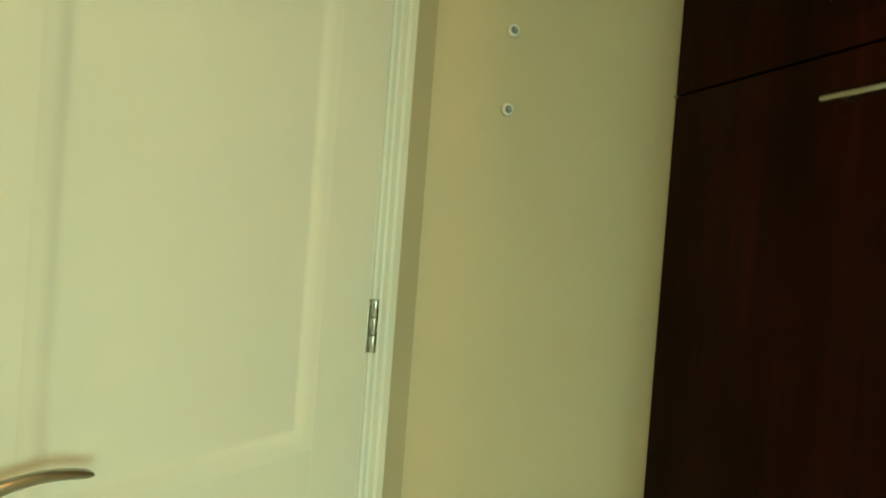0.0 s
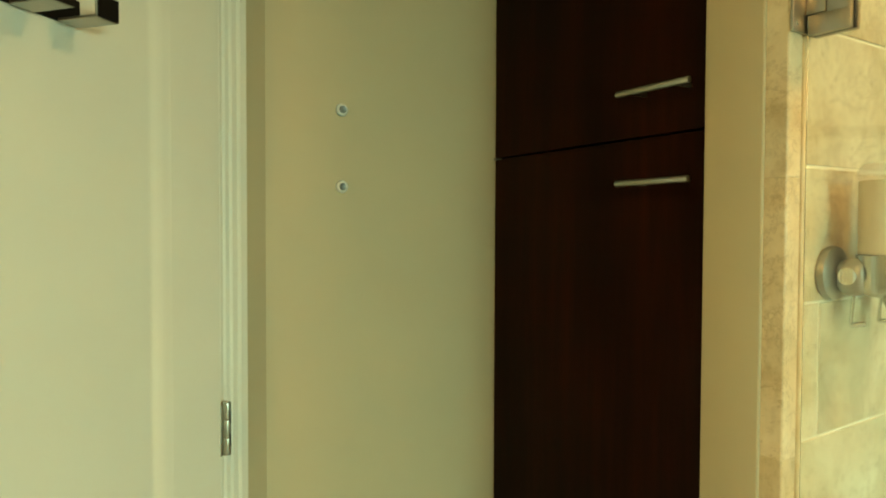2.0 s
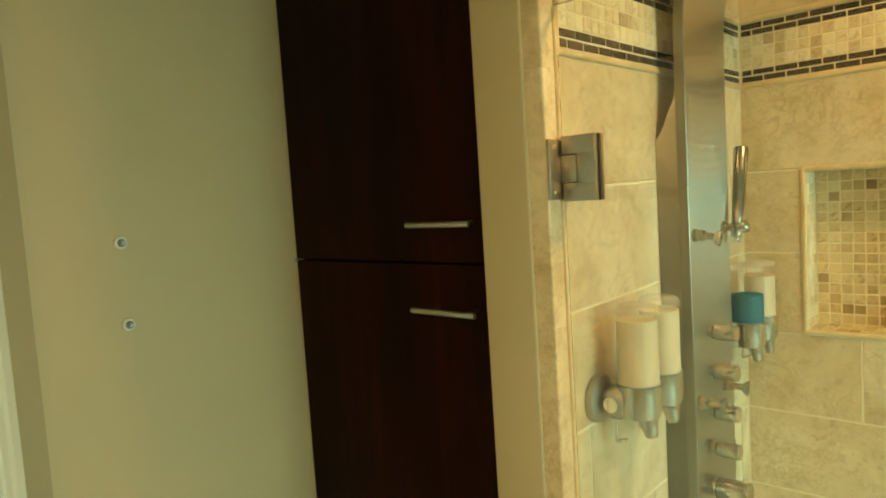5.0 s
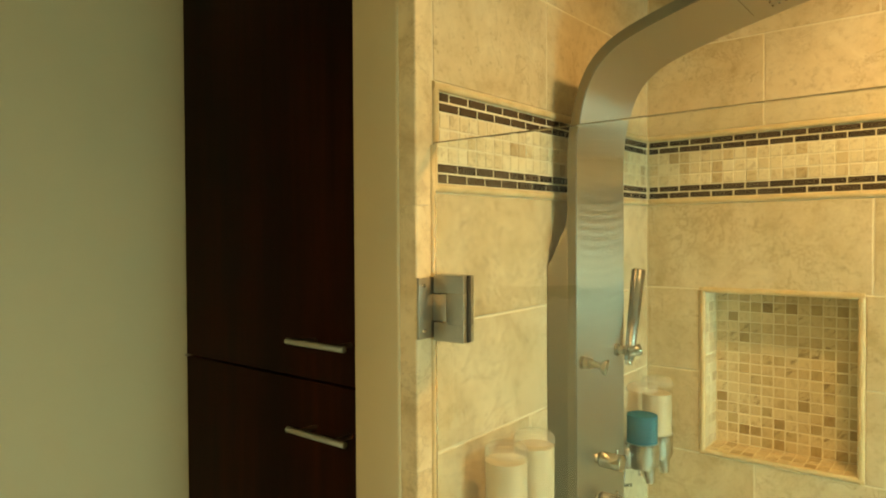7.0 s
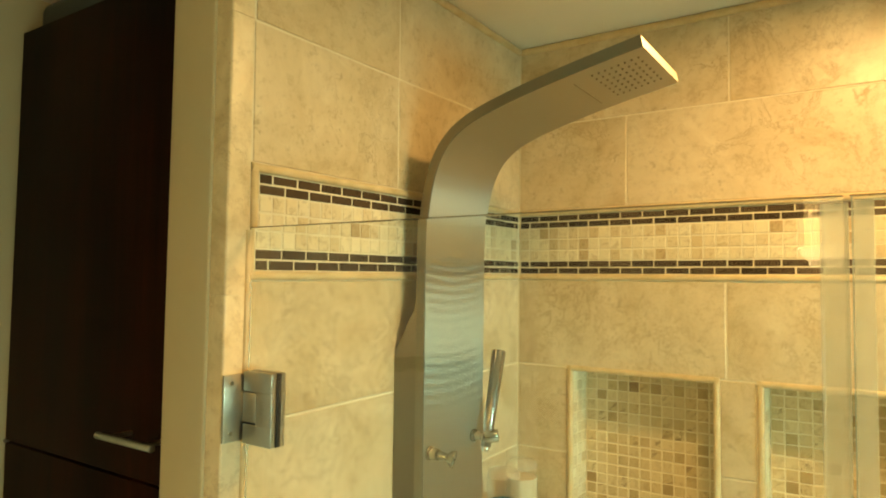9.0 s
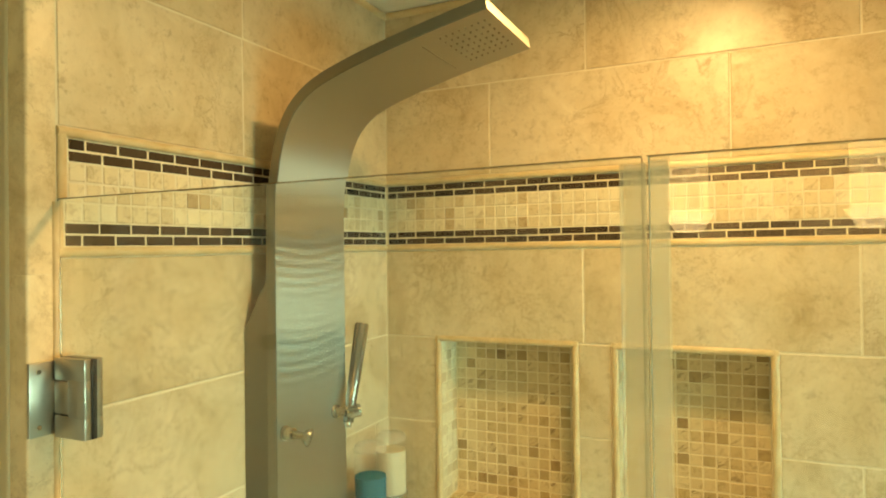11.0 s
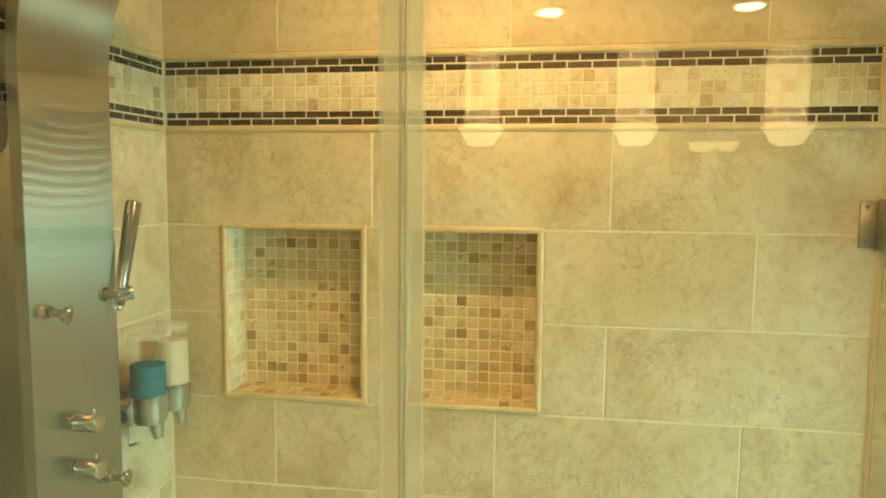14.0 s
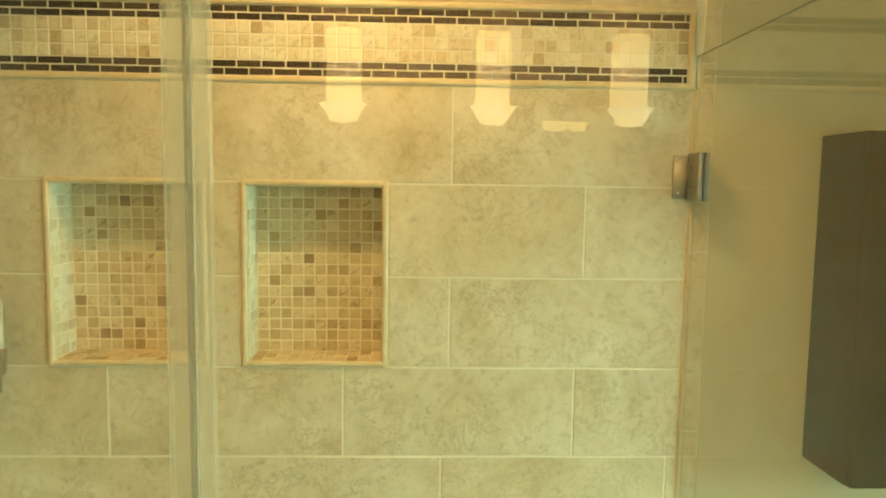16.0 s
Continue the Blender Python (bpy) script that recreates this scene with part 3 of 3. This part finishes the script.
# hooks on the door: a rail with square upturned tabs
hooks = thing("coat_hook_rack", dw(0.39, 0, 1.60), "satin metal coat hook rack with dark square tabs on the door", "hook rack")
FLD = -0.010
dpart("rail", dbox(0.278, 0.500, FLD, FLD + 0.006, 1.617, 1.650, 0.001, 1), HOOKFACE, hooks, "dark bronze rail")
for s in (0.297, 0.361, 0.425, 0.489):
    arm = dpart("hook", join(dbox(s - 0.016, s + 0.016, FLD + 0.006, FLD + 0.066, 1.615, 1.619, 0.0008, 1), dbox(s - 0.016, s + 0.016, FLD + 0.063, FLD + 0.067, 1.615, 1.643, 0.0008, 1)), STEELV, hooks, "bent satin metal hook")
    dpart("tab", dbox(s - 0.0155, s + 0.0155, FLD + 0.067, FLD + 0.0695, 1.6155, 1.6425), HOOKFACE, arm, "dark bronze square face")

# ---- wall plugs ----
for z in (1.612, 1.452):
    plug = thing("wall_plug", (-0.752, -1.26, z), "white round plastic wall plug with a grey centre", "wall plug", "plugs on the tan wall")
    part("ring", lathe([(0.0125, 0.0), (0.0135, 0.003), (0.0125, 0.007), (0.0095, 0.009), (0.0080, 0.0085)], (-0.752, -1.26, z), 28, "X"), PLUG, plug)
    part("screw", lathe([(0.0078, 0.0), (0.0078, 0.0096), (0.006, 0.0106), (0.0018, 0.0098)], (-0.752, -1.26, z), 20, "X"), PLUGIN, plug, "grey screw head")

# ---- tall dark cabinet ----
CF = -0.858
cab = thing("tall_cabinet", (-0.443, -0.6, 0), "tall dark-stained wood linen cabinet with two closed doors", "cabinet")
part("body", box_bm((-0.751, CF + 0.022, 0.09), (-0.136, -0.302, 2.385)), WOOD, cab)
part("toe_kick", box_bm((-0.75, CF + 0.07, 0.0), (-0.137, -0.4, 0.09)), WOOD, cab)
for z0, z1, hz in ((0.10, 1.5315, 1.448), (1.5365, 2.393, 1.611)):
    leaf = part("door", box_bm((-0.748, CF, z0), (-0.138, CF + 0.019, z1), 0.0012, 2), WOOD, cab)
    handle = part("handle", tube((-0.325, -0.901, hz), (-0.169, -0.901, hz), 0.0058, bevel=0.0008), STEELV, leaf, "brushed nickel bar handle")
    for x in (-0.295, -0.200):
        bm = tube((x, -0.897, hz), (x, CF, hz), 0.004)
        ob = new("post", mesh_of("post", bm, STEELV))
        ob.parent = leaf
part("hinge_pin", box_bm((-0.7515, CF - 0.003, 1.531), (-0.742, CF + 0.004, 1.537)), STEELV, cab, "small bright hinge tip")


bag = thing("storage_bag", (-0.46, -0.66, 2.393), "black soft storage bag lying on the tall cabinet", "storage bag")
bm = box_bm((-0.735, -0.835, 2.394), (-0.20, -0.45, 2.462), 0.022, 4)
for v in bm.verts:
    v.co.z = min(2.472, max(2.394, v.co.z + 0.008 * noise.noise(v.co * 9)))
part("body", bm, BLACK, bag)

# ---- shower panel ----
PY0, PY1, PX = -0.494, -0.273, 0.056
panel = thing("shower_panel", (0.0, -0.394, 0.5), "brushed stainless shower tower with a bent rain head", "shower panel")
spine = [(PX, 0.46), (PX, 1.90), (PX + 0.001, 1.978), (0.066, 2.045), (0.083, 2.098), (0.108, 2.134), (0.150, 2.163), (0.227, 2.190), (0.334, 2.218), (0.464, 2.246)]


def smooth_line(pts, n):
    out = []
    for k in range(len(pts) - 1):
        p0, p1, p2, p3 = (Vector(pts[max(0, min(len(pts) - 1, k + j))]) for j in (-1, 0, 1, 2))
        for i in range(n):
            t = i / n
            out.append(0.5 * ((2 * p1) + (p2 - p0) * t + (2 * p0 - 5 * p1 + 4 * p2 - p3) * t * t + (3 * p1 - p0 - 3 * p2 + p3) * t ** 3))
    return out + [Vector(pts[-1])]


curve = [Vector(spine[0])] + smooth_line(spine[1:], 5)
bm = bmesh.new()
rows = []
TH = 0.020
for k, c in enumerate(curve):
    t = (curve[min(k + 1, len(curve) - 1)] - curve[max(k - 1, 0)]).normalized()
    nrm = Vector((-t.y, t.x))
    o = c + nrm * TH
    e = 0.0014
    prof = [(c, PY0 + e), (c, PY1 - e), (c + nrm * e, PY1), (o, PY1), (o, PY0), (c + nrm * e, PY0)]
    rows.append([bm.verts.new((p.x, y, p.y)) for p, y in prof])
for a, b in zip(rows, rows[1:]):
    for j in range(6):
        bm.faces.new((a[j], a[(j + 1) % 6], b[(j + 1) % 6], b[j]))
bm.faces.new(rows[0])
bm.faces.new(rows[-1])
bmesh.ops.recalc_face_normals(bm, faces=bm.faces)


def panel_steel():
    """Stainless, brushed level; a stretch of pressed ripples across the face."""
    m, nt, p = shader("panel_stainless", (0.47, 0.45, 0.40), 0.28, 1.0, Anisotropic=1.0)
    tan = node(nt, "ShaderNodeCombineXYZ", X=0.0, Y=1.0, Z=0.0)
    nt.links.new(tan.outputs[0], p.inputs["Tangent"])
    geo, sep = nt.nodes.new("ShaderNodeNewGeometry"), nt.nodes.new("ShaderNodeSeparateXYZ")
    nt.links.new(geo.outputs["Position"], sep.inputs[0])

    def arith(op, a, b):
        n = nt.nodes.new("ShaderNodeMath")
        n.operation = op
        for slot, v in ((0, a), (1, b)):
            if hasattr(v, "is_linked"):
                nt.links.new(v, n.inputs[slot])
            else:
                n.inputs[slot].default_value = v
        return n.outputs[0]

    yy = arith("ADD", sep.outputs[1], 0.40)
    sag = arith("MULTIPLY", arith("MULTIPLY", yy, yy), 0.9)
    wob = noise_tex(nt, geo.outputs["Position"], 9, 2)
    zz_ = arith("ADD", arith("SUBTRACT", sep.outputs[2], sag), arith("MULTIPLY", wob, 0.010))
    wave = arith("SINE", arith("MULTIPLY", zz_, 330.0), 0.0)
    zone = nt.nodes.new("ShaderNodeMapRange")
    nt.links.new(sep.outputs[2], zone.inputs[0])
    zone.interpolation_type = "SMOOTHSTEP"
    zone.inputs[1].default_value, zone.inputs[2].default_value = 1.58, 1.66
    zone2 = nt.nodes.new("ShaderNodeMapRange")
    nt.links.new(sep.outputs[2], zone2.inputs[0])
    zone2.interpolation_type = "SMOOTHSTEP"
    zone2.inputs[1].default_value, zone2.inputs[2].default_value = 1.97, 1.90
    amp = arith("MULTIPLY", arith("MULTIPLY", wave, zone.outputs[0]), zone2.outputs[0])
    b = node(nt, "ShaderNodeBump", Strength=0.10, Distance=0.0008)
    nt.links.new(amp, b.inputs["Height"])
    nt.links.new(b.outputs[0], p.inputs["Normal"])
    return m


PSTEEL = panel_steel()
# darker copy of the panel's steel: shade of its sides put into the colour
WINGSHADE = brushed("shaded_side_steel", (0.25, 0.235, 0.20), 0.30, (3, 3, 260))
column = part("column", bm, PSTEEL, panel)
column.data.materials.append(WINGSHADE)
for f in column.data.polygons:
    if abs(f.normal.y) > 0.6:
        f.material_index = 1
# side wings that run back to the wall and taper off upwards
wing = [(0.0395, 0.46)] + [(0.001 + 0.0385 * (1 - (k / 14) ** 2.1), 1.895 - 0.155 * k / 14) for k in range(15)] + [(0.001, 0.46)]
for y0, y1, back_y in ((PY0 + 0.0006, PY0 + 0.003, -0.020), (PY1 - 0.003, PY1 - 0.0006, 0.012)):
    bm = bmesh.new()
    lo = [bm.verts.new((x, y0 + (back_y if x < 0.03 else 0) * (1 - max(0, x) / 0.055), z)) for x, z in wing]
    hi = [bm.verts.new((x, y1 + (back_y if x < 0.03 else 0) * (1 - max(0, x) / 0.055), z)) for x, z in wing]
    n = len(lo)
    for k in range(n):
        bm.faces.new((lo[k], lo[(k + 1) % n], hi[(k + 1) % n], hi[k]))
    bm.faces.new(lo[::-1])
    bm.faces.new(hi)
    bmesh.ops.recalc_face_normals(bm, faces=bm.faces)
    part("side_wing", bm, WINGSHADE, panel)
# rain nozzles and seam under the head
hd = (curve[-1] - curve[-6]).normalized()
hn = Vector((hd.y, -hd.x))
for i in range(8):
    for j in range(7):
        c = curve[-1] - hd * (0.018 + 0.0115 * i)
        y = PY0 + 0.035 + j * 0.0218
        p = Vector((c.x, y, c.y))
        part("nozzle", tube(p, p + Vector((hn.x, 0, hn.y)) * 0.0025, 0.0022, 0.0014, 8), NOZZLE, panel)
c = curve[-1] - hd * 0.135
part("seam", box_bm((c.x - 0.0008, PY0 + 0.04, c.y - 0.0010), (c.x + 0.0008, PY1 - 0.04, c.y + 0.0004)), NOZZLE, panel)


def jet(y, z, dy, dz):
    """A swivelling body jet: collar, stem and a tilted round face."""
    body = part("body_jet", join(tube((PX, y, z), (PX + 0.005, y, z), 0.0135, bevel=0.001), tube((PX + 0.004, y, z), (PX + 0.022, y, z), 0.0110, bevel=0.0015), tube((PX + 0.020, y, z), (PX + 0.038, y + dy * 0.3, z + dz * 0.3), 0.0070)), JETM, panel, "chrome body jet")
    p = Vector((PX + 0.040, y + dy * 0.4, z + dz * 0.4))
    ax = Vector((0.9, dy * 18, dz * 18)).normalized()
    part("jet_face", join(tube(p - ax * 0.002, p + ax * 0.007, 0.010, 0.0168), tube(p + ax * 0.007, p + ax * 0.011, 0.0168, 0.0155)), JETM, body)
    for k in range(6):
        a = k * math.pi / 3
        u = ax.orthogonal().normalized()
        w = ax.cross(u)
        q = p + ax * 0.011 + (u * math.cos(a) + w * math.sin(a)) * 0.008
        part("jet_nozzle", tube(q, q + ax * 0.001, 0.0015, segs=6), BLACK, body)


jet(-0.474, 1.552, 0.02, -0.012)
jet(-0.474, 1.212, 0.02, -0.006)
jet(-0.334, 1.212, 0.012, -0.006)


def knob(z, r=0.0165, length=0.045, y=-0.410):
    k = part("valve_knob", lathe([(r * 0.62, 0), (r * 0.62, 0.0125), (r * 0.97, 0.0128), (r, 0.0142), (r, length + 0.009), (r - 0.0006, length + 0.011), (r - 0.002, length + 0.012), (0.002, length + 0.0122)], (PX, y, z), 36, "X"), SATIN, panel, "satin metal round valve knob")
    part("base_ring", lathe([(r * 0.95, 0.0104), (r * 0.95, 0.0124)], (PX, y, z), 28, "X"), BLACK, k, "dark ring")
    part("knob_pin", tube((PX + length, y, z + r - 0.001), (PX + length, y, z + r + 0.009), 0.0028, bevel=0.0006), CHROME, k)


for z in (1.345, 1.262, 1.176, 1.096):
    knob(z)
knob(1.010, 0.024, 0.062)
holder = part("wand_holder", join(tube((PX, -0.314, 1.556), (PX + 0.006, -0.314, 1.556), 0.0135, bevel=0.001), tube((PX, -0.314, 1.556), (PX + 0.026, -0.310, 1.556), 0.0085), tube((PX + 0.020, -0.304, 1.552), (PX + 0.042, -0.284, 1.556), 0.0135, bevel=0.0015)), JETM, panel, "chrome hand shower holder")
wand = thing("hand_shower", (PX + 0.033, -0.300, 1.53), "slim chrome hand shower resting in its holder", "hand shower")
wa, wb = Vector((PX + 0.024, -0.302, 1.533)), Vector((0.076, -0.241, 1.724))
part("stick", join(tube(wa, wb, 0.0105, 0.0155, bevel=0.001), tube(wb, wb + (wb - wa).normalized() * 0.002, 0.0140)), WANDC, wand)
part("hose_nut", tube(wa - (wb - wa).normalized() * 0.010, wa, 0.0075, 0.009, bevel=0.001), CHROME, wand)


# ---- soap dispensers ----
def dispenser(y, second, levels, label):
    """Two bottles on a steel bracket; y: the first bottle's middle."""
    CX, R, ZB, ZT = 0.066, 0.0365, 1.328, 1.462
    d = thing("soap_dispenser", (0, y, 1.24), label, "soap dispenser", "dispensers on the tiled wall")
    mid, halves = (y + second) / 2, (second - y) / 2
    part("wall_disc", lathe([(0.040, 0), (0.042, 0.004), (0.040, 0.012), (0.030, 0.016)], (0.0, y - 0.026, 1.298), 36, "X"), STEELV, d, "round brushed wall disc")
    br = part("bracket", box_bm((0.012, y - 0.042, 1.266), (0.058, second + 0.030, 1.322), 0.018, 5), STEELV, d, "brushed nickel bracket")
    part("lock", lathe([(0.013, 0), (0.0125, 0.003), (0.009, 0.005)], (0.036, y - 0.047, 1.296), 24, "Y"), CHROME, br, "chrome oval lock")
    for yy, (material, level) in zip((y, second), levels):
        # steel cup with a drooping spout
        cup = part("cup", lathe([(0.020, 1.266), (0.034, 1.272), (R + 0.001, 1.284), (R + 0.001, ZB - 0.001), (R - 0.002, ZB)], (CX, yy, 0), 36), STEEL, d)
        bm = tube((CX + 0.012, yy, 1.278), (CX + 0.020, yy, 1.236), 0.019, 0.010, bevel=0.002)
        part("spout", bm, STEEL, cup)
        part("seam", lathe([(R + 0.0009, ZB - 0.0002), (R + 0.0009, ZB + 0.0006)], (CX, yy, 0), 36), STEELV, cup)
        wall_ = [(R, ZB + 0.0008), (R, ZT - 0.016), (R - 0.0010, ZT - 0.010), (R - 0.0034, ZT - 0.005), (R - 0.0075, ZT - 0.0012), (R - 0.013, ZT + 0.0008), (R - 0.022, ZT + 0.002), (0.002, ZT + 0.003)]
        bottle = part("bottle", lathe(wall_, (CX, yy, 0), 40, caps=False), ACRYL, d, "clear acrylic bottle")
        # rounded rim laid over the bottle, its highlight put into the pale colour
        part("bottle_rim", lathe([(R + 0.0003, ZT - 0.015), (R - 0.0006, ZT - 0.010), (R - 0.0029, ZT - 0.0048), (R - 0.0070, ZT - 0.0009), (R - 0.0125, ZT + 0.0011)], (CX, yy, 0), 40, caps=False), RIMLIGHT, bottle, "clear rounded rim with its highlight as a pale film")
        part("liquid", lathe([(R - 0.006, ZB - 0.002), (R - 0.0024, ZB - 0.001), (R - 0.0024, level - 0.001), (R - 0.005, level)], (CX, yy, 0), 40), material, bottle, "thick liquid soap")
        part("push_lever", join(tube((0.030, yy - 0.012, 1.268), (0.026, yy - 0.012, 1.220), 0.0024), tube((0.026, yy - 0.012, 1.220), (0.044, yy - 0.004, 1.224), 0.0036, bevel=0.0008)), CHROME, d, "chrome push lever")
    return d


dispenser(-0.758, -0.670, ((SOAP, 1.437), (SOAP, 1.439)), "brushed nickel double dispenser with cream soap in both bottles")
dispenser(-0.196, -0.106, ((BLUE, 1.392), (SOAP, 1.425)), "brushed nickel double dispenser with blue gel and white soap")


# ---- shower glass ----
GY = -0.862


def pane(name, a, b, parent):
    ob = part(name, box_bm(a, b), GLASS, parent)
    ob.visible_shadow = False
    return ob


def glass_hinge(parent, corner, along, out, z0):
    """A wall plate and a clamp on the glass; corner: where glass and wall meet."""
    c, a, o = Vector(corner), Vector(along), Vector(out)

    def obox(u0, u1, v0, v1, w0, w1, bevel=0.0012):
        bm = box_bm((u0, v0, w0), (u1, v1, w1), bevel, 2)
        for v in bm.verts:
            v.co = c + a * v.co.x + o * v.co.y + Vector((0, 0, v.co.z))
        bmesh.ops.recalc_face_normals(bm, faces=bm.faces)
        return bm

    plate = part("hinge_plate", obox(0.0, 0.005, -0.020, 0.046, z0, z0 + 0.094), STEELV, parent, "brushed nickel hinge plate")
    for w in (0.012, 0.082):
        part("screw", tube(c + a * 0.004 + o * 0.034 + Vector((0, 0, z0 + w)), c + a * 0.0065 + o * 0.034 + Vector((0, 0, z0 + w)), 0.0042, 0.0030, 14), CHROME, plate)
    part("hinge_arm", obox(0.005, 0.032, -0.011, 0.0135, z0 + 0.026, z0 + 0.068, 0.001), STEELV, parent, "brushed nickel hinge knuckle")
    for v0, v1 in ((0.0055, 0.0155), (-0.0155, -0.0055)):
        part("clamp", join(obox(0.008, 0.066, v0, v1, z0 + 0.0695, z0 + 0.098), obox(0.008, 0.066, v0, v1, z0 - 0.004, z0 + 0.0245), obox(0.034, 0.066, v0, v1, z0 + 0.022, z0 + 0.072)), STEELV, parent, "brushed nickel glass clamp")
    part("gasket", obox(0.009, 0.0675, -0.006, 0.006, z0 - 0.0035, z0 + 0.0975, 0.0004), BLACK, parent, "black rubber gasket")


gdoor = thing("shower_door", (0.365, GY, 0.02), "frameless clear glass shower door on nickel hinges", "shower door")
pane("pane", (0.002, GY - 0.005, 0.03), (0.7420, GY + 0.005, 1.948), gdoor)
part("top_edge", box_bm((0.002, GY - 0.005, 1.9482), (0.7420, GY + 0.005, 1.9495), 0.0004, 1), TOPEDGE, gdoor, "polished glass edge")
for z0 in (0.35, 1.645):
    glass_hinge(gdoor, (0.001, GY, 0), (1, 0, 0), (0, -1, 0), z0)
part("door_seal", join(box_bm((0.7430, GY - 0.0065, 0.03), (0.7455, GY + 0.0065, 1.943)), box_bm((0.7265, GY + 0.0058, 0.03), (0.7455, GY + 0.0070, 1.943)), box_bm((0.7265, GY - 0.0070, 0.03), (0.7455, GY - 0.0058, 1.943)),
     box_bm((0.7245, GY - 0.0078, 0.03), (0.7270, GY - 0.0056, 1.943), 0.0006, 1)), SEAL, gdoor, "clear vinyl door seal")
fixed = thing("glass_panel", (1.13, GY, 0.02), "fixed frameless clear glass shower panel", "glass panel")
pane("pane", (0.7490, GY - 0.005, 0.02), (1.528, GY + 0.005, 1.948), fixed)
part("top_edge", box_bm((0.7466, GY - 0.005, 1.9482), (1.528, GY + 0.005, 1.9495), 0.0004, 1), TOPEDGE, fixed, "polished glass edge")
part("edge_seal", join(box_bm((0.7492, GY + 0.0058, 0.02), (0.7640, GY + 0.0070, 1.945)), box_bm((0.7492, GY - 0.0070, 0.02), (0.7630, GY - 0.0058, 1.945))), SEAL, fixed, "clear vinyl edge seal")
part("side_edge", box_bm((0.7477, GY - 0.005, 0.02), (0.7486, GY + 0.005, 1.948)), SIDEEDGE, fixed, "bluish polished glass edge")
sideg = thing("glass_panel", (1.538, -0.43, 0.02), "frameless clear glass side panel clamped to the tiled wall", "glass panel")
pane("pane", (1.533, GY + 0.006, 0.02), (1.543, -0.004, 1.952), sideg)
part("top_edge", box_bm((1.533, GY + 0.006, 1.9522), (1.543, -0.004, 1.9540), 0.0005, 1), EDGE, sideg, "polished dark glass edge")
for z0 in (0.35, 1.647):
    glass_hinge(sideg, (1.538, -0.001, 0), (0, -1, 0), (-1, 0, 0), z0)
structure("shower_kerb", join(box_bm((0.0, GY - 0.06, 0), (1.60, GY + 0.06, 0.018), 0.004), box_bm((1.48, GY + 0.06, 0), (1.60, 0.0, 0.018), 0.004)), TILE, "low stone shower kerb", "kerb")

# ---- wall cabinet beyond the glass ----
wc = thing("wall_cabinet", (1.97, 0, 1.06), "dark-stained wood wall cabinet hung on the tan wall", "cabinet")
part("body", box_bm((1.826, -0.150, 1.062), (2.176, -0.001, 1.788), 0.002, 1), WOOD, wc)
part("door", box_bm((1.828, -0.170, 1.064), (2.000, -0.151, 1.786), 0.0015, 2), WOOD, wc)
part("door", box_bm((2.002, -0.170, 1.064), (2.174, -0.151, 1.786), 0.0015, 2), WOOD, wc)

# ---- lamps on the vanity wall and in the ceiling ----
for k, x in enumerate((0.59, 1.255, 1.87)):
    lamp = thing("wall_lamp", (x, -3.36, 1.9), "tall frosted glass wall lamp with a flared bright bowl", "wall lamp", "lamps on the vanity wall")
    part("backplate", box_bm((x - 0.05, -3.36, 2.0), (x + 0.05, -3.34, 2.30), 0.004), STEELV, lamp)
    part("shade", box_bm((x - 0.075, -3.335, 2.03), (x + 0.075, -3.23, 2.36), 0.02, 3), SHADE, lamp, "lit frosted glass shade")
    part("bowl", lathe([(0.05, 1.955), (0.062, 1.965), (0.080, 2.0), (0.104, 2.03)], (x, -3.25, 0), 32), SHADELOW, lamp, "bright lit glass bowl")
    # unseen flat glowing disc, added on the solid shade to light the ceiling
    part("upglow_disc", lathe([(0.040, 2.3602), (0.040, 2.3605), (0.036, 2.3609), (0.004, 2.3611)], (x, -3.283, 0), 20), UPGLOW, lamp, "added glowing disc on the shade's top, unseen from below")
# made-up fixture: glowing bowls stand in for an unidentified bright reflection
twin = thing("twin_bright_shape", (1.585, -3.36, 1.93), "made-up twin glowing bowls in place of an unidentified bright reflection", "wall lamp")
part("backplate", box_bm((1.495, -3.36, 1.975), (1.675, -3.345, 2.00), 0.003), STEELV, twin)
for x, w in ((1.540, 0.060), (1.643, 0.044)):
    part("bowl", lathe([(w * 0.62, 1.932), (w * 0.8, 1.942), (w, 1.970)], (x, -3.28, 0), 24), SHADE, twin, "bright lit glass bowl")
    part("arm", tube((x, -3.345, 1.985), (x, -3.28, 1.972), 0.005), STEELV, twin)
for x, y in ((0.88, -3.05), (1.64, -3.05), (0.76, -0.50)):
    can = thing("ceiling_light", (x, y, CEIL), "white recessed round ceiling light, switched on", "ceiling light", "recessed ceiling lights")
    part("trim_ring", lathe([(0.088, CEIL - 0.001), (0.086, CEIL - 0.006), (0.070, CEIL - 0.008), (0.066, CEIL - 0.001)], (x, y, 0), 36), WHITE, can)
    part("lens", lathe([(0.064, CEIL - 0.002), (0.060, CEIL - 0.006)], (x, y, 0), 32), CANGLOW, can, "lit lens")
